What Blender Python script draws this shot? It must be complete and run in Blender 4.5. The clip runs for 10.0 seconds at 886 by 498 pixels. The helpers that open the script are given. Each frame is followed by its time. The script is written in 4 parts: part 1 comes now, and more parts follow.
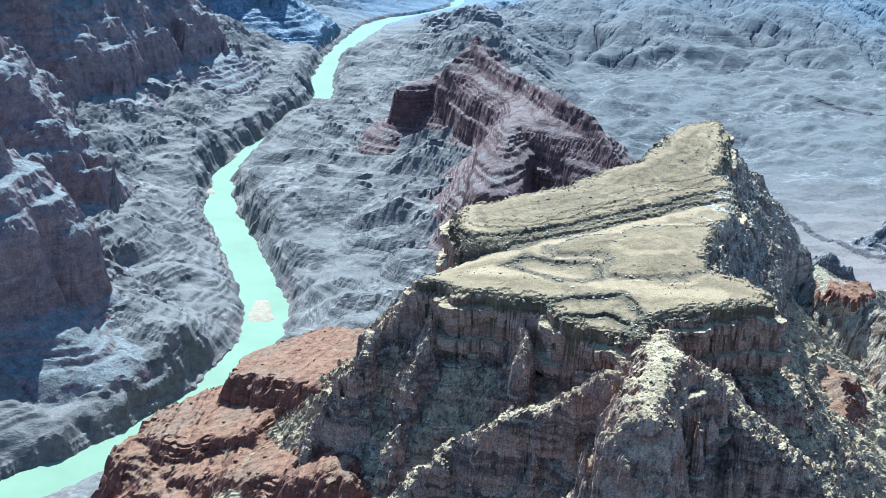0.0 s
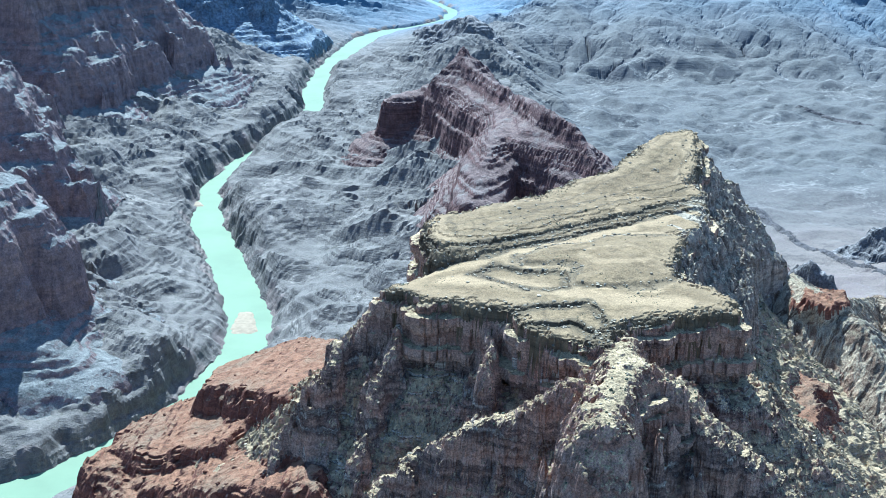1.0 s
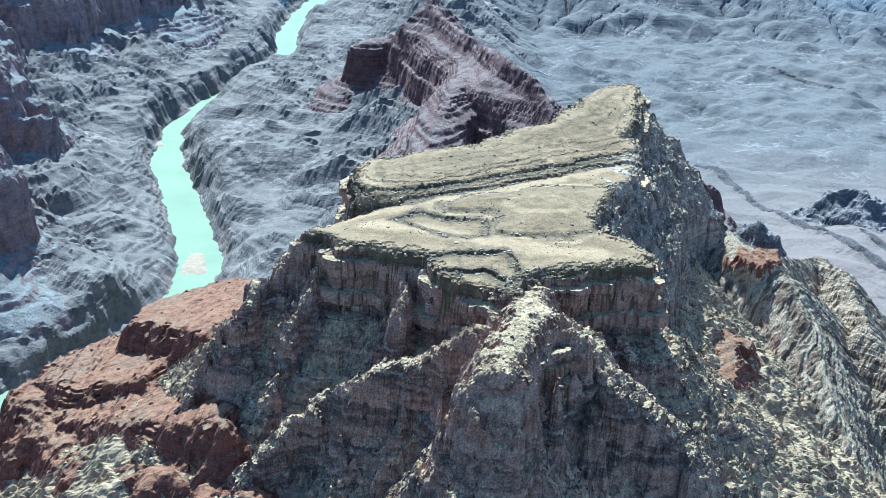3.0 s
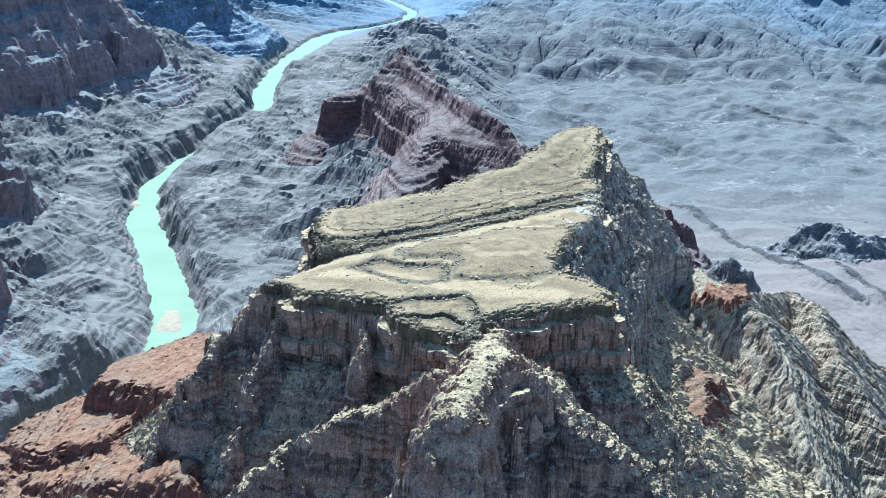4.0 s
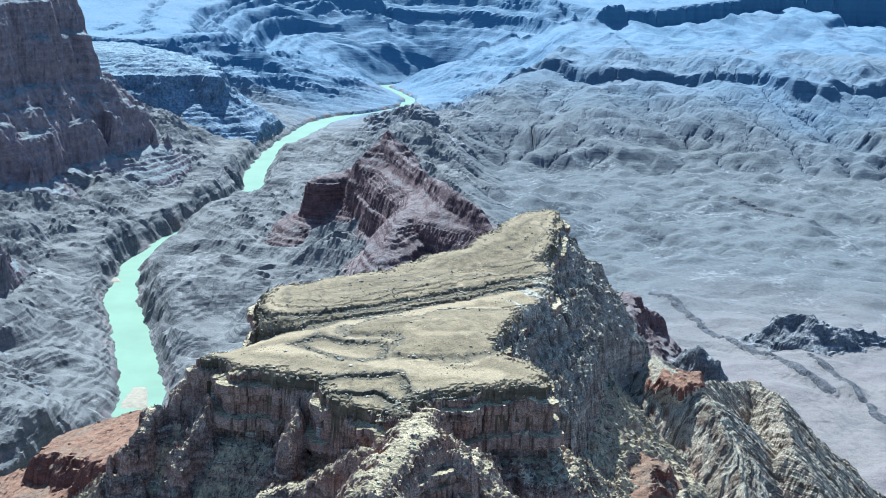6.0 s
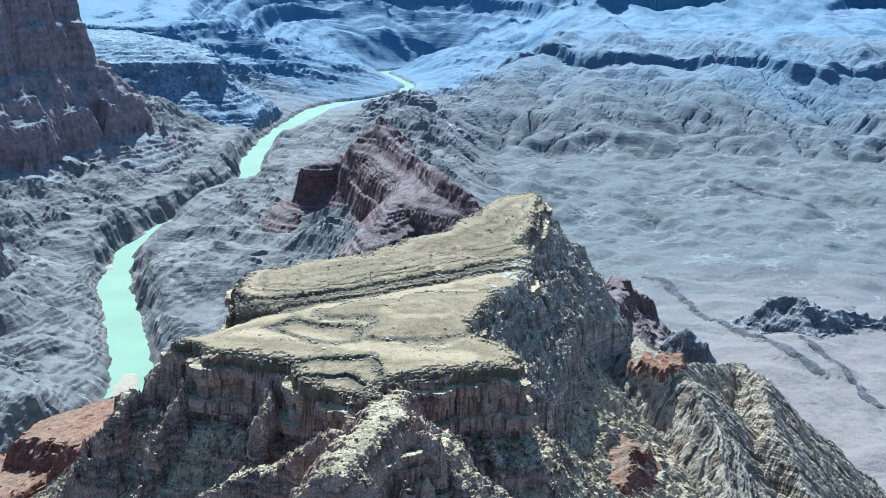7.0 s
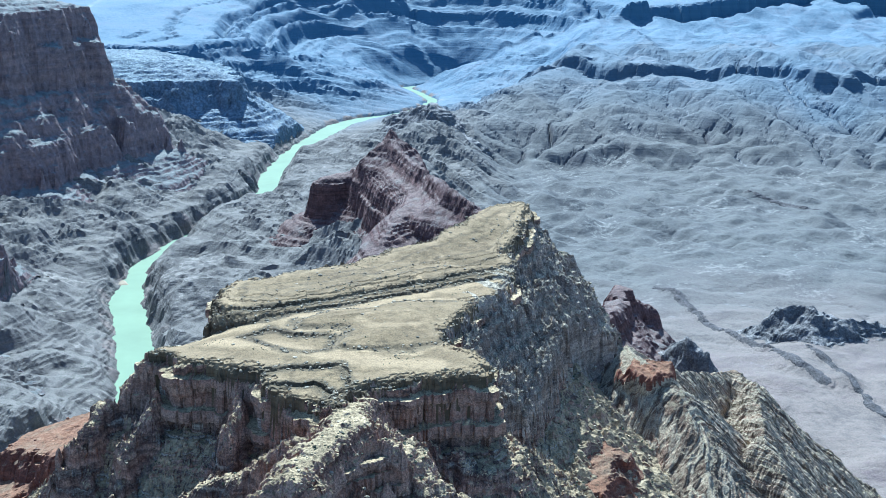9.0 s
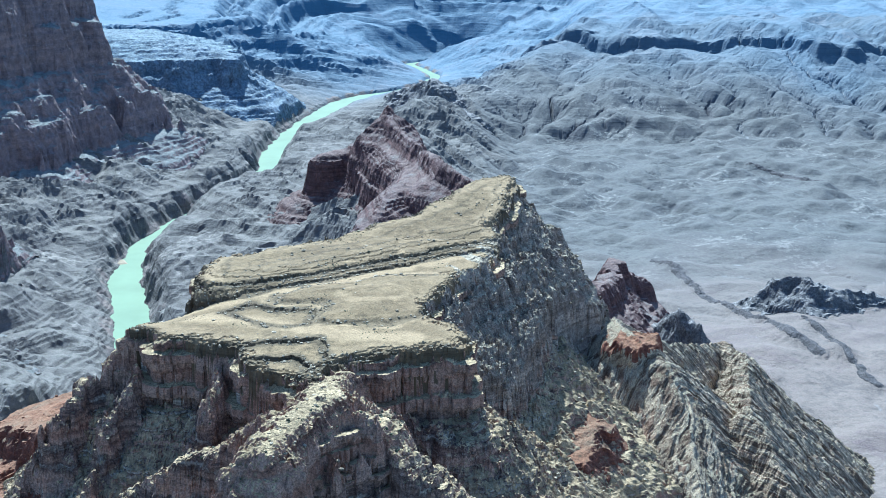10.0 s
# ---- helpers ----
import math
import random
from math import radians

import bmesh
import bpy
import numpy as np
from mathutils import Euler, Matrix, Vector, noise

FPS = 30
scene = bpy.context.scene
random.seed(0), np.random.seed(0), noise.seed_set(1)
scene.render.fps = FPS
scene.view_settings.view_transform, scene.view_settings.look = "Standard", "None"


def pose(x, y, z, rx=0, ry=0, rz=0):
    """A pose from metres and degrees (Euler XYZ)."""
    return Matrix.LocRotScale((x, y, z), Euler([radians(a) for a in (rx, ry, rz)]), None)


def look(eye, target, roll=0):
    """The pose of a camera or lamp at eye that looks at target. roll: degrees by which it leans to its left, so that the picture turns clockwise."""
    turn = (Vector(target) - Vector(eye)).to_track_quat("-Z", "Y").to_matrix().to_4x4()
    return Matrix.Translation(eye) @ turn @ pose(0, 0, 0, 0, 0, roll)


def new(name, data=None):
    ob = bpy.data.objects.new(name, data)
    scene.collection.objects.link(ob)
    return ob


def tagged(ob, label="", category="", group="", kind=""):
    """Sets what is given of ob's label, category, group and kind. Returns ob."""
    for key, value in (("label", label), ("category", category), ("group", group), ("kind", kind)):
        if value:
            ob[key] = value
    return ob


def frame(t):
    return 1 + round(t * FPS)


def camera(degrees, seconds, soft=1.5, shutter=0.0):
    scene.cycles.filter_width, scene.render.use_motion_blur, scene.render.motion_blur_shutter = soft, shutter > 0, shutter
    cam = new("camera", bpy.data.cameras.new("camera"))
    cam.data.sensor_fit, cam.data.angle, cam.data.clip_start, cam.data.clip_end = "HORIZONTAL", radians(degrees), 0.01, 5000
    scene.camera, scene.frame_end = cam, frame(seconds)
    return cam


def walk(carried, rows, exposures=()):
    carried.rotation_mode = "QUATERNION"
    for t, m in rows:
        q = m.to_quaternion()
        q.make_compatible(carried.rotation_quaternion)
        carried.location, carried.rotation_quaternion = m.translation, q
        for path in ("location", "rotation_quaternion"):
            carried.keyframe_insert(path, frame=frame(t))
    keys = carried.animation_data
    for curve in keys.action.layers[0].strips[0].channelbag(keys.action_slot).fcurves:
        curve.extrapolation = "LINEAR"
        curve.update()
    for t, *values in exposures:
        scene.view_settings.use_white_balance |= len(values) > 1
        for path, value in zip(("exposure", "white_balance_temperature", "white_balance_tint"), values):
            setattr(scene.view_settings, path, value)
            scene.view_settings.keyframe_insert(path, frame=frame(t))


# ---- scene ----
cam = camera(41.2, 10.0, soft=0.5)
METRES, EYE, TILT, LEAN, TURN = 150.0, 388.0, -19.7, -1.0, 0.0
ROWS = [
    (0.0, 0.0, 0.0, 0.0, 0.0, 0.0, -0.0),
    (0.5, 0.0504, -0.0065, -0.0052, -0.1, 0.1, 0.48),
    (1.0, 0.1004, -0.0082, -0.0096, 0.04, 0.61, 0.31),
    (1.5, 0.15, -0.0023, -0.0142, 0.08, 0.79, -0.33),
    (2.0, 0.2, -0.0034, -0.0193, 0.11, -0.15, -1.26),
    (3.5, 0.3489, -0.0126, -0.034, -0.82, -1.88, -1.53),
    (4.0, 0.3975, -0.0061, -0.0412, -0.98, 0.74, 0.49),
    (4.5, 0.4477, -0.0149, -0.0474, -0.67, 2.44, -0.33),
    (5.0, 0.496, -0.0084, -0.0535, -0.65, 4.67, -0.38),
    (5.5, 0.5453, -0.0119, -0.0597, -0.8, 5.09, -0.89),
    (7.0, 0.6931, -0.0124, -0.0773, -0.44, 4.32, -0.46),
    (7.5, 0.7424, -0.0152, -0.0828, -0.03, 4.1, -0.38),
    (8.0, 0.7908, -0.0096, -0.0875, 0.45, 4.65, -0.48),
    (8.5, 0.84, -0.0142, -0.093, 1.03, 4.92, -0.19),
    (9.0, 0.8887, -0.0159, -0.099, 1.37, 5.07, -0.04),
    (9.5, 0.9372, -0.0142, -0.1043, 1.66, 4.84, 0.34),
    (10.0, 0.9863, -0.0184, -0.1102, 1.94, 3.95, 0.59),
]
walk(cam, [(t, pose(0, 0, EYE, TILT, LEAN, TURN) @ pose(METRES * x, METRES * y, METRES * z, 90 + pitch, roll, yaw)) for t, x, y, z, yaw, pitch, roll in ROWS],
     exposures=[(0.0, 1.6, 4500, 0), (4.0, 1.58, 4500, 0), (6.0, 1.47, 4500, 0), (10.0, 1.45, 4500, 0)])

# ---- world, sun and exposure ----
SUN_AZ, SUN_EL = -13.0, 48.0          # degrees clockwise from +y, degrees above the horizon
world = bpy.data.worlds.new("sky")
scene.world = world
world.use_nodes = True
wn = world.node_tree
sky = wn.nodes.new("ShaderNodeTexSky")
sky.sky_type, sky.sun_disc = "NISHITA", False
sky.sun_elevation, sky.sun_rotation = radians(SUN_EL), radians(SUN_AZ)
sky.air_density, sky.dust_density, sky.ozone_density = 1.0, 0.6, 2.0
wn.links.new(sky.outputs[0], wn.nodes["Background"].inputs[0])
wn.nodes["Background"].inputs[1].default_value = 0.078
sun = new("sun", bpy.data.lights.new("sun", "SUN"))
sun.data.energy, sun.data.angle, sun.data.color = 5.0, radians(0.53), (1.0, 0.92, 0.79)
a, e = radians(SUN_AZ), radians(SUN_EL)
sun.matrix_world = look((math.sin(a) * math.cos(e) * 900, math.cos(a) * math.cos(e) * 900, math.sin(e) * 900), (0, 0, 0))


# ---- noise and shapes over the plan ----
PERM = np.random.RandomState(7).permutation(256)
HASH = PERM[(PERM[:, None] + np.arange(256)[None]) & 255].astype(np.int32).ravel()
SLOPE_X, SLOPE_Y = np.cos(np.arange(256) * 2.399)[HASH], np.sin(np.arange(256) * 2.399)[HASH]


def gnoise(x, y, seed=0):
    """Gradient noise, about -0.7 to 0.7."""
    fx, fy = np.floor(x), np.floor(y)
    i0, j0 = (fx.astype(np.int32) + seed * 37) & 255, (fy.astype(np.int32) + seed * 11) & 255
    i1, j1 = ((i0 + 1) & 255) << 8, (j0 + 1) & 255
    i0 = i0 << 8
    fx, fy = x - fx, y - fy
    u, v = fx * fx * fx * (fx * (fx * 6 - 15) + 10), fy * fy * fy * (fy * (fy * 6 - 15) + 10)

    def corner(k, dx, dy):
        return SLOPE_X[k] * dx + SLOPE_Y[k] * dy

    a = corner(i0 + j0, fx, fy)
    top = a + (corner(i1 + j0, fx - 1, fy) - a) * u
    a = corner(i0 + j1, fx, fy - 1)
    low = a + (corner(i1 + j1, fx - 1, fy - 1) - a) * u
    return top + (low - top) * v


def fbm(x, y, size, octaves=4, seed=0, gain=0.5):
    out, amp = 0.0, 1.0
    for k in range(octaves):
        out = out + amp * gnoise(x / size + 17.3 * k, y / size - 9.1 * k, seed + k)
        size, amp = size / 2.03, amp * gain
    return out


def ridged(x, y, size, octaves=3, seed=0, gain=0.5):
    """0 in the gullies, 1 on sharp crests."""
    out, amp, total = 0.0, 1.0, 0.0
    for k in range(octaves):
        out = out + amp * (1 - np.abs(gnoise(x / size + 5.7 * k, y / size + 3.3 * k, seed + k)) * 2.2)
        size, amp, total = size / 2.1, amp * gain, total + amp
    return out / total


def smooth(v, lo, hi):
    t = np.clip((v - lo) / (hi - lo), 0, 1)
    return t * t * (3 - 2 * t)


def along(x, y, line):
    """Distance to a polyline, the side (+: right of its direction), and its columns past x, y at the nearest place."""
    line = np.asarray(line, float)
    best = np.full(x.shape, 1e18)
    side = np.zeros(x.shape)
    values = [np.zeros(x.shape) for _ in range(line.shape[1] - 2)]
    run = np.zeros(x.shape)
    start = 0.0
    for p, q in zip(line[:-1], line[1:]):
        dx, dy = q[0] - p[0], q[1] - p[1]
        length = math.hypot(dx, dy)
        t = np.clip(((x - p[0]) * dx + (y - p[1]) * dy) / length**2, 0, 1)
        ex, ey = x - p[0] - t * dx, y - p[1] - t * dy
        d = ex * ex + ey * ey
        near = d < best
        best = np.where(near, d, best)
        side = np.where(near, np.sign(ex * dy - ey * dx), side)
        run = np.where(near, start + t * length, run)
        for k in range(len(values)):
            values[k] = np.where(near, p[k + 2] + t * (q[k + 2] - p[k + 2]), values[k])
        start += length
    return (np.sqrt(best), side, run, *values)


def inside(x, y, outline):
    """Distance to a closed outline, positive within it."""
    pts = [*outline, outline[0]]
    d = along(x, y, pts)[0]
    odd = np.zeros(x.shape, bool)
    for (ax, ay), (bx, by) in zip(pts[:-1], pts[1:]):
        if ay != by:
            odd ^= ((ay > y) != (by > y)) & (x < (bx - ax) * (y - ay) / (by - ay) + ax)
    return np.where(odd, d, -d)


def blocks(x, y, size, seed=0):
    """Angular blocks: each a value from -1 to 1 of its own, and how far a place is from the joint to the next."""
    x, y = x / size, y / size
    xi, yi = np.floor(x).astype(np.int32), np.floor(y).astype(np.int32)
    near, second, value = np.full(x.shape, 9.0), np.full(x.shape, 9.0), np.zeros(x.shape)
    for dx in (-1, 0, 1):
        for dy in (-1, 0, 1):
            h = HASH[(((xi + dx + seed * 31) & 255) << 8) + ((yi + dy + seed * 7) & 255)]
            k = PERM[(h + 91) & 255]
            d = (xi + dx + h / 256 - x) ** 2 + (yi + dy + k / 256 - y) ** 2
            closer = d < near
            second = np.where(closer, near, np.minimum(second, d))
            value = np.where(closer, PERM[(h + k) & 255] / 127.5 - 1, value)
            near = np.where(closer, d, near)
    return value, np.sqrt(second) - np.sqrt(near)


def rough(x, y, seed, big=6.0, mid=3.0, fine=1.0, scale=1.0):
    """Uneven plan of a cliff: buttresses, clefts and angular blocks."""
    wx, wy = x + 3 * scale * fbm(x, y, 14 * scale, 2, seed + 2), y + 3 * scale * fbm(x, y, 14 * scale, 2, seed + 3)
    return (big * fbm(x, y, 45 * scale, 3, seed) * 2 + mid * (ridged(x, y, 17 * scale, 2, seed + 5) * 2 - 1)
            + mid * 0.7 * blocks(wx, wy, 9 * scale, seed)[0] + fine * 1.1 * blocks(wx, wy, 3.6 * scale, seed + 1)[0])


def gullies(x, y, gx, gy, size, octaves=3, seed=0, keen=1.0):
    """Rills and spurs that run straight down a slope of gradient gx, gy: about -1 in the rills to 1 on the spurs."""
    steep = np.hypot(gx, gy) + 1e-6
    pull = np.minimum(steep * 3, 1.0) * keen
    ux, uy = -gy / steep * pull, gx / steep * pull
    total, amp = np.zeros(x.shape), 1.0
    for k in range(octaves):
        px, py = x / size, y / size
        xi, yi = np.floor(px).astype(np.int64), np.floor(py).astype(np.int64)
        va, vx, vy, wt = 0.0, 0.0, 0.0, 1e-6
        for dx in (-1, 0, 1):
            for dy in (-1, 0, 1):
                h = PERM[(PERM[(xi + dx + seed * 13 + k) & 255] + yi + dy) & 255]
                qx = px - xi - dx - 0.5 - 0.45 * (h / 127.5 - 1)
                qy = py - yi - dy - 0.5 - 0.45 * (PERM[(h + 57) & 255] / 127.5 - 1)
                w = np.exp(-2.2 * (qx * qx + qy * qy))
                phase = 6.283 * (qx * ux + qy * uy)
                va, wt = va + w * np.cos(phase), wt + w
                sn = -w * np.sin(phase)
                vx, vy = vx + sn * ux, vy + sn * uy
        total = total + amp * va / wt
        vx, vy = vx / wt, vy / wt
        ux, uy = ux - 0.7 * vy, uy + 0.7 * vx
        size, amp = size / 2.1, amp * 0.55
    return total


def profile(d, *keys):
    """A drop that grows with the distance by the keys, and past the last of them steeply on."""
    keys = [*keys, (keys[-1][0] + 2000, keys[-1][1] + 2600)]
    return np.interp(d, [k[0] for k in keys], [k[1] for k in keys])


def beds(z, thick, bite=0.85, seed=0, shift=0.0):
    """Turns a slope into beds: treads and risers of uneven thickness."""
    s = z + shift
    w = s + 0.9 * thick * np.sin(s / thick * 0.83 + seed) + 0.5 * thick * np.sin(s / thick * 1.9 + seed * 2.3)
    return z - bite * thick / 6.283 * np.sin(w / thick * 6.283)


def crest(x, y, line, *keys, bump=0.0, size=12.0, seed=3):
    """A ridge: the crest's height along a line, less a drop that grows with the distance."""
    d, side, run, z = along(x, y, line)
    d = np.maximum(d + bump * (fbm(x, y, size, 3, seed) * 2 + 0.45 * blocks(x, y, 0.4 * size, seed)[0]), 0)
    return z - profile(d, *keys)


# ---- running water ----
NEIGH = [(-1, -1), (-1, 0), (-1, 1), (0, -1), (0, 1), (1, -1), (1, 0), (1, 1)]


def filled(h, rounds=110):
    """Raises closed hollows until they drain."""
    w = np.full(h.shape, 1e6)
    w[0], w[-1], w[:, 0], w[:, -1] = h[0], h[-1], h[:, 0], h[:, -1]
    w = np.where(h < -1, h, w)
    for k in range(rounds):
        p = np.pad(w, 1, constant_values=1e6)
        low = np.minimum.reduce([p[1 + dy:p.shape[0] - 1 + dy, 1 + dx:p.shape[1] - 1 + dx] for dy, dx in NEIGH])
        w = np.minimum(w, np.maximum(h, low + 0.01))
    return np.minimum(w, h + 1.2)


def drainage(h, cell):
    """Where each place drains to, the order from high to low, and how many places drain through it."""
    rows, cols = h.shape
    p = np.pad(h, 1, constant_values=1e6)
    best, to = np.zeros(h.shape), np.arange(h.size).reshape(h.shape).copy()
    own = to.copy()
    for dy, dx in NEIGH:
        fall = (h - p[1 + dy:rows + 1 + dy, 1 + dx:cols + 1 + dx]) / (cell * math.hypot(dx, dy))
        more = fall > best
        best = np.where(more, fall, best)
        to = np.where(more, own + dy * cols + dx, to)
    order = np.argsort(-h.ravel()).tolist()
    to = to.ravel().tolist()
    area = [1.0] * h.size
    for i in order:
        r = to[i]
        if r != i:
            area[r] += area[i]
    return to, order, area


def erode(h, cell, k, steps, creep=0.02):
    """Streams cut down by the water that they gather; k: how soft the ground is, place by place."""
    h = filled(h)
    edge = np.zeros(h.shape, bool)
    edge[0], edge[-1], edge[:, 0], edge[:, -1] = True, True, True, True
    soft = np.where(edge | (h < -1), 0, k).ravel()
    for step in range(steps):
        to, order, area = drainage(h, cell)
        f = (soft * np.minimum(np.array(area), 4000) ** 0.45 * (4 / cell)).tolist()
        z = h.ravel().tolist()
        for i in reversed(order):
            r = to[i]
            if r != i and f[i]:
                z[i] = (z[i] + f[i] * z[r]) / (1 + f[i])
        h = np.array(z).reshape(h.shape)
        p = np.pad(h, 1, mode="edge")
        mean = (p[:-2, 1:-1] + p[2:, 1:-1] + p[1:-1, :-2] + p[1:-1, 2:]) / 4
        h = np.where(h < -1, h, h + creep * (mean - h))
    return h, np.array(drainage(h, cell)[2]).reshape(h.shape)


def sample(grid, x0, y0, cell, x, y):
    """Values of a grid between its places."""
    u, v = np.clip((x - x0) / cell, 0, grid.shape[1] - 1.001), np.clip((y - y0) / cell, 0, grid.shape[0] - 1.001)
    i, j = u.astype(int), v.astype(int)
    u, v = u - i, v - j
    return (grid[j, i] * (1 - u) + grid[j, i + 1] * u) * (1 - v) + (grid[j + 1, i] * (1 - u) + grid[j + 1, i + 1] * u) * v


# ---- rock and soil ----
def noise_node(nt, vector, scale, detail=6.0, rough_=0.6):
    n = nt.nodes.new("ShaderNodeTexNoise")
    n.inputs["Scale"].default_value, n.inputs["Detail"].default_value, n.inputs["Roughness"].default_value = scale, detail, rough_
    nt.links.new(vector, n.inputs["Vector"])
    return n.outputs["Fac"]


def ramp_node(nt, value, stops):
    r = nt.nodes.new("ShaderNodeValToRGB")
    while len(r.color_ramp.elements) < len(stops):
        r.color_ramp.elements.new(0.5)
    for el, (p, c) in zip(r.color_ramp.elements, stops):
        el.position, el.color = p, (*c, 1)
    nt.links.new(value, r.inputs[0])
    return r.outputs[0]


def mix_node(nt, fac, one, two, mode="MIX"):
    m = nt.nodes.new("ShaderNodeMix")
    m.data_type, m.blend_type = "RGBA", mode
    for sock, v in ((m.inputs[0], fac), (m.inputs[6], one), (m.inputs[7], two)):
        if isinstance(v, (int, float)):
            sock.default_value = v
        elif isinstance(v, tuple):
            sock.default_value = (*v, 1)
        else:
            nt.links.new(v, sock)
    return m.outputs[2]


def maths(nt, op, one, two=0.0):
    m = nt.nodes.new("ShaderNodeMath")
    m.operation = op
    for sock, v in zip(m.inputs, (one, two)):
        if isinstance(v, (int, float)):
            sock.default_value = v
        else:
            nt.links.new(v, sock)
    return m.outputs[0]


def rock(name, rocks, soils, bed=6.0, dip=(0.0, 0.0), soil_from=0.55, soil_to=0.8, grain=1.0, relief=0.5, specks=0.0, speck=(0.055, 0.055, 0.03), patch=40.0, zones=(), fold=False, grit=1.0, bumps=(1.2, 0.55, 0.6)):
    """Bedded rock on steep faces and loose soil on gentle ones, with grain, patches and small specks of scrub."""
    m = bpy.data.materials.new(name)
    m.use_nodes = True
    nt = m.node_tree
    bsdf = nt.nodes["Principled BSDF"]
    geo = nt.nodes.new("ShaderNodeNewGeometry")
    pos, nor = geo.outputs["Position"], geo.outputs["Normal"]
    sep = nt.nodes.new("ShaderNodeSeparateXYZ")
    nt.links.new(pos, sep.inputs[0])
    up = nt.nodes.new("ShaderNodeSeparateXYZ")
    nt.links.new(nor, up.inputs[0])
    wide = noise_node(nt, pos, 1 / patch, 4)
    mid = noise_node(nt, pos, 0.22 / grain, 8, 0.65)
    fine = noise_node(nt, pos, 1.3 / grain, 5, 0.7)
    # height across the beds, with their dip and a little waviness
    level = maths(nt, "ADD", sep.outputs["Z"], maths(nt, "MULTIPLY", sep.outputs["X"], -dip[0]))
    level = maths(nt, "ADD", level, maths(nt, "MULTIPLY", sep.outputs["Y"], -dip[1]))
    if fold:
        at = nt.nodes.new("ShaderNodeAttribute")
        at.attribute_name = "bed_level"
        level = at.outputs["Fac"]
    level = maths(nt, "ADD", level, maths(nt, "MULTIPLY", mid, bed * 0.5))
    tall = nt.nodes.new("ShaderNodeCombineXYZ")
    nt.links.new(level, tall.inputs["Z"])
    nt.links.new(maths(nt, "MULTIPLY", wide, bed * 1.5), tall.inputs["X"])
    band = noise_node(nt, tall.outputs[0], 1 / bed, 5, 0.7)
    n = len(rocks)
    stone = ramp_node(nt, band, [(0.3 + 0.4 * k / (n - 1), c) for k, c in enumerate(rocks)])
    stone = mix_node(nt, 0.55, stone, ramp_node(nt, mid, [(0.32, (0.3, 0.3, 0.3)), (0.66, (1.4, 1.37, 1.32))]), "MULTIPLY")
    stone = mix_node(nt, 0.7 * grit, stone, ramp_node(nt, fine, [(0.39, (0.45, 0.45, 0.47)), (0.61, (1.5, 1.47, 1.43))]), "MULTIPLY")
    n = len(soils)
    earth = ramp_node(nt, maths(nt, "ADD", maths(nt, "MULTIPLY", wide, 0.65), maths(nt, "MULTIPLY", mid, 0.35)), [(0.34 + 0.32 * k / (n - 1), c) for k, c in enumerate(soils)])
    earth = mix_node(nt, 0.8 * grit, earth, ramp_node(nt, fine, [(0.40, (0.55, 0.56, 0.58)), (0.60, (1.42, 1.4, 1.36))]), "MULTIPLY")
    earth = mix_node(nt, 0.7, earth, ramp_node(nt, mid, [(0.32, (0.55, 0.55, 0.55)), (0.66, (1.3, 1.3, 1.28))]), "MULTIPLY")
    if specks:
        dots = noise_node(nt, pos, 0.55 / grain, 2, 0.5)
        earth = mix_node(nt, ramp_node(nt, dots, [(0.60, (0, 0, 0)), (0.66, (specks,) * 3)]), earth, speck)
    lie = maths(nt, "ADD", up.outputs["Z"], maths(nt, "MULTIPLY", maths(nt, "SUBTRACT", mid, 0.5), 0.5))
    colour = mix_node(nt, ramp_node(nt, lie, [(soil_from, (0, 0, 0)), (soil_to, (1, 1, 1))]), stone, earth)
    # other country rocks, and painted-on haze, each where the ground's own mask says so
    for mask, stones, earths in zones:
        at = nt.nodes.new("ShaderNodeAttribute")
        at.attribute_name = mask
        other = ramp_node(nt, band, [(0.3 + 0.4 * k / (len(stones) - 1), c) for k, c in enumerate(stones)])
        loose = ramp_node(nt, maths(nt, "ADD", maths(nt, "MULTIPLY", wide, 0.5), maths(nt, "MULTIPLY", mid, 0.5)), [(0.36 + 0.28 * k / (len(earths) - 1), c) for k, c in enumerate(earths)])
        loose = mix_node(nt, 0.7 * grit, loose, ramp_node(nt, fine, [(0.40, (0.6, 0.6, 0.62)), (0.60, (1.38, 1.37, 1.35))]), "MULTIPLY")
        other = mix_node(nt, ramp_node(nt, lie, [(soil_from, (0, 0, 0)), (soil_to, (1, 1, 1))]), other, loose)
        colour = mix_node(nt, at.outputs["Fac"], colour, other)
    nt.links.new(colour, bsdf.inputs["Base Color"])
    bsdf.inputs["Roughness"].default_value = 0.92
    bsdf.inputs["Specular IOR Level"].default_value = 0.15
    bump = nt.nodes.new("ShaderNodeBump")
    bump.inputs["Strength"].default_value, bump.inputs["Distance"].default_value = relief, 1.6 * grain
    relief_value = maths(nt, "ADD", maths(nt, "MULTIPLY", mid, bumps[0]), maths(nt, "MULTIPLY", fine, bumps[1]))
    relief_value = maths(nt, "ADD", relief_value, maths(nt, "MULTIPLY", band, bumps[2]))
    nt.links.new(relief_value, bump.inputs["Height"])
    nt.links.new(bump.outputs[0], bsdf.inputs["Normal"])
    return m


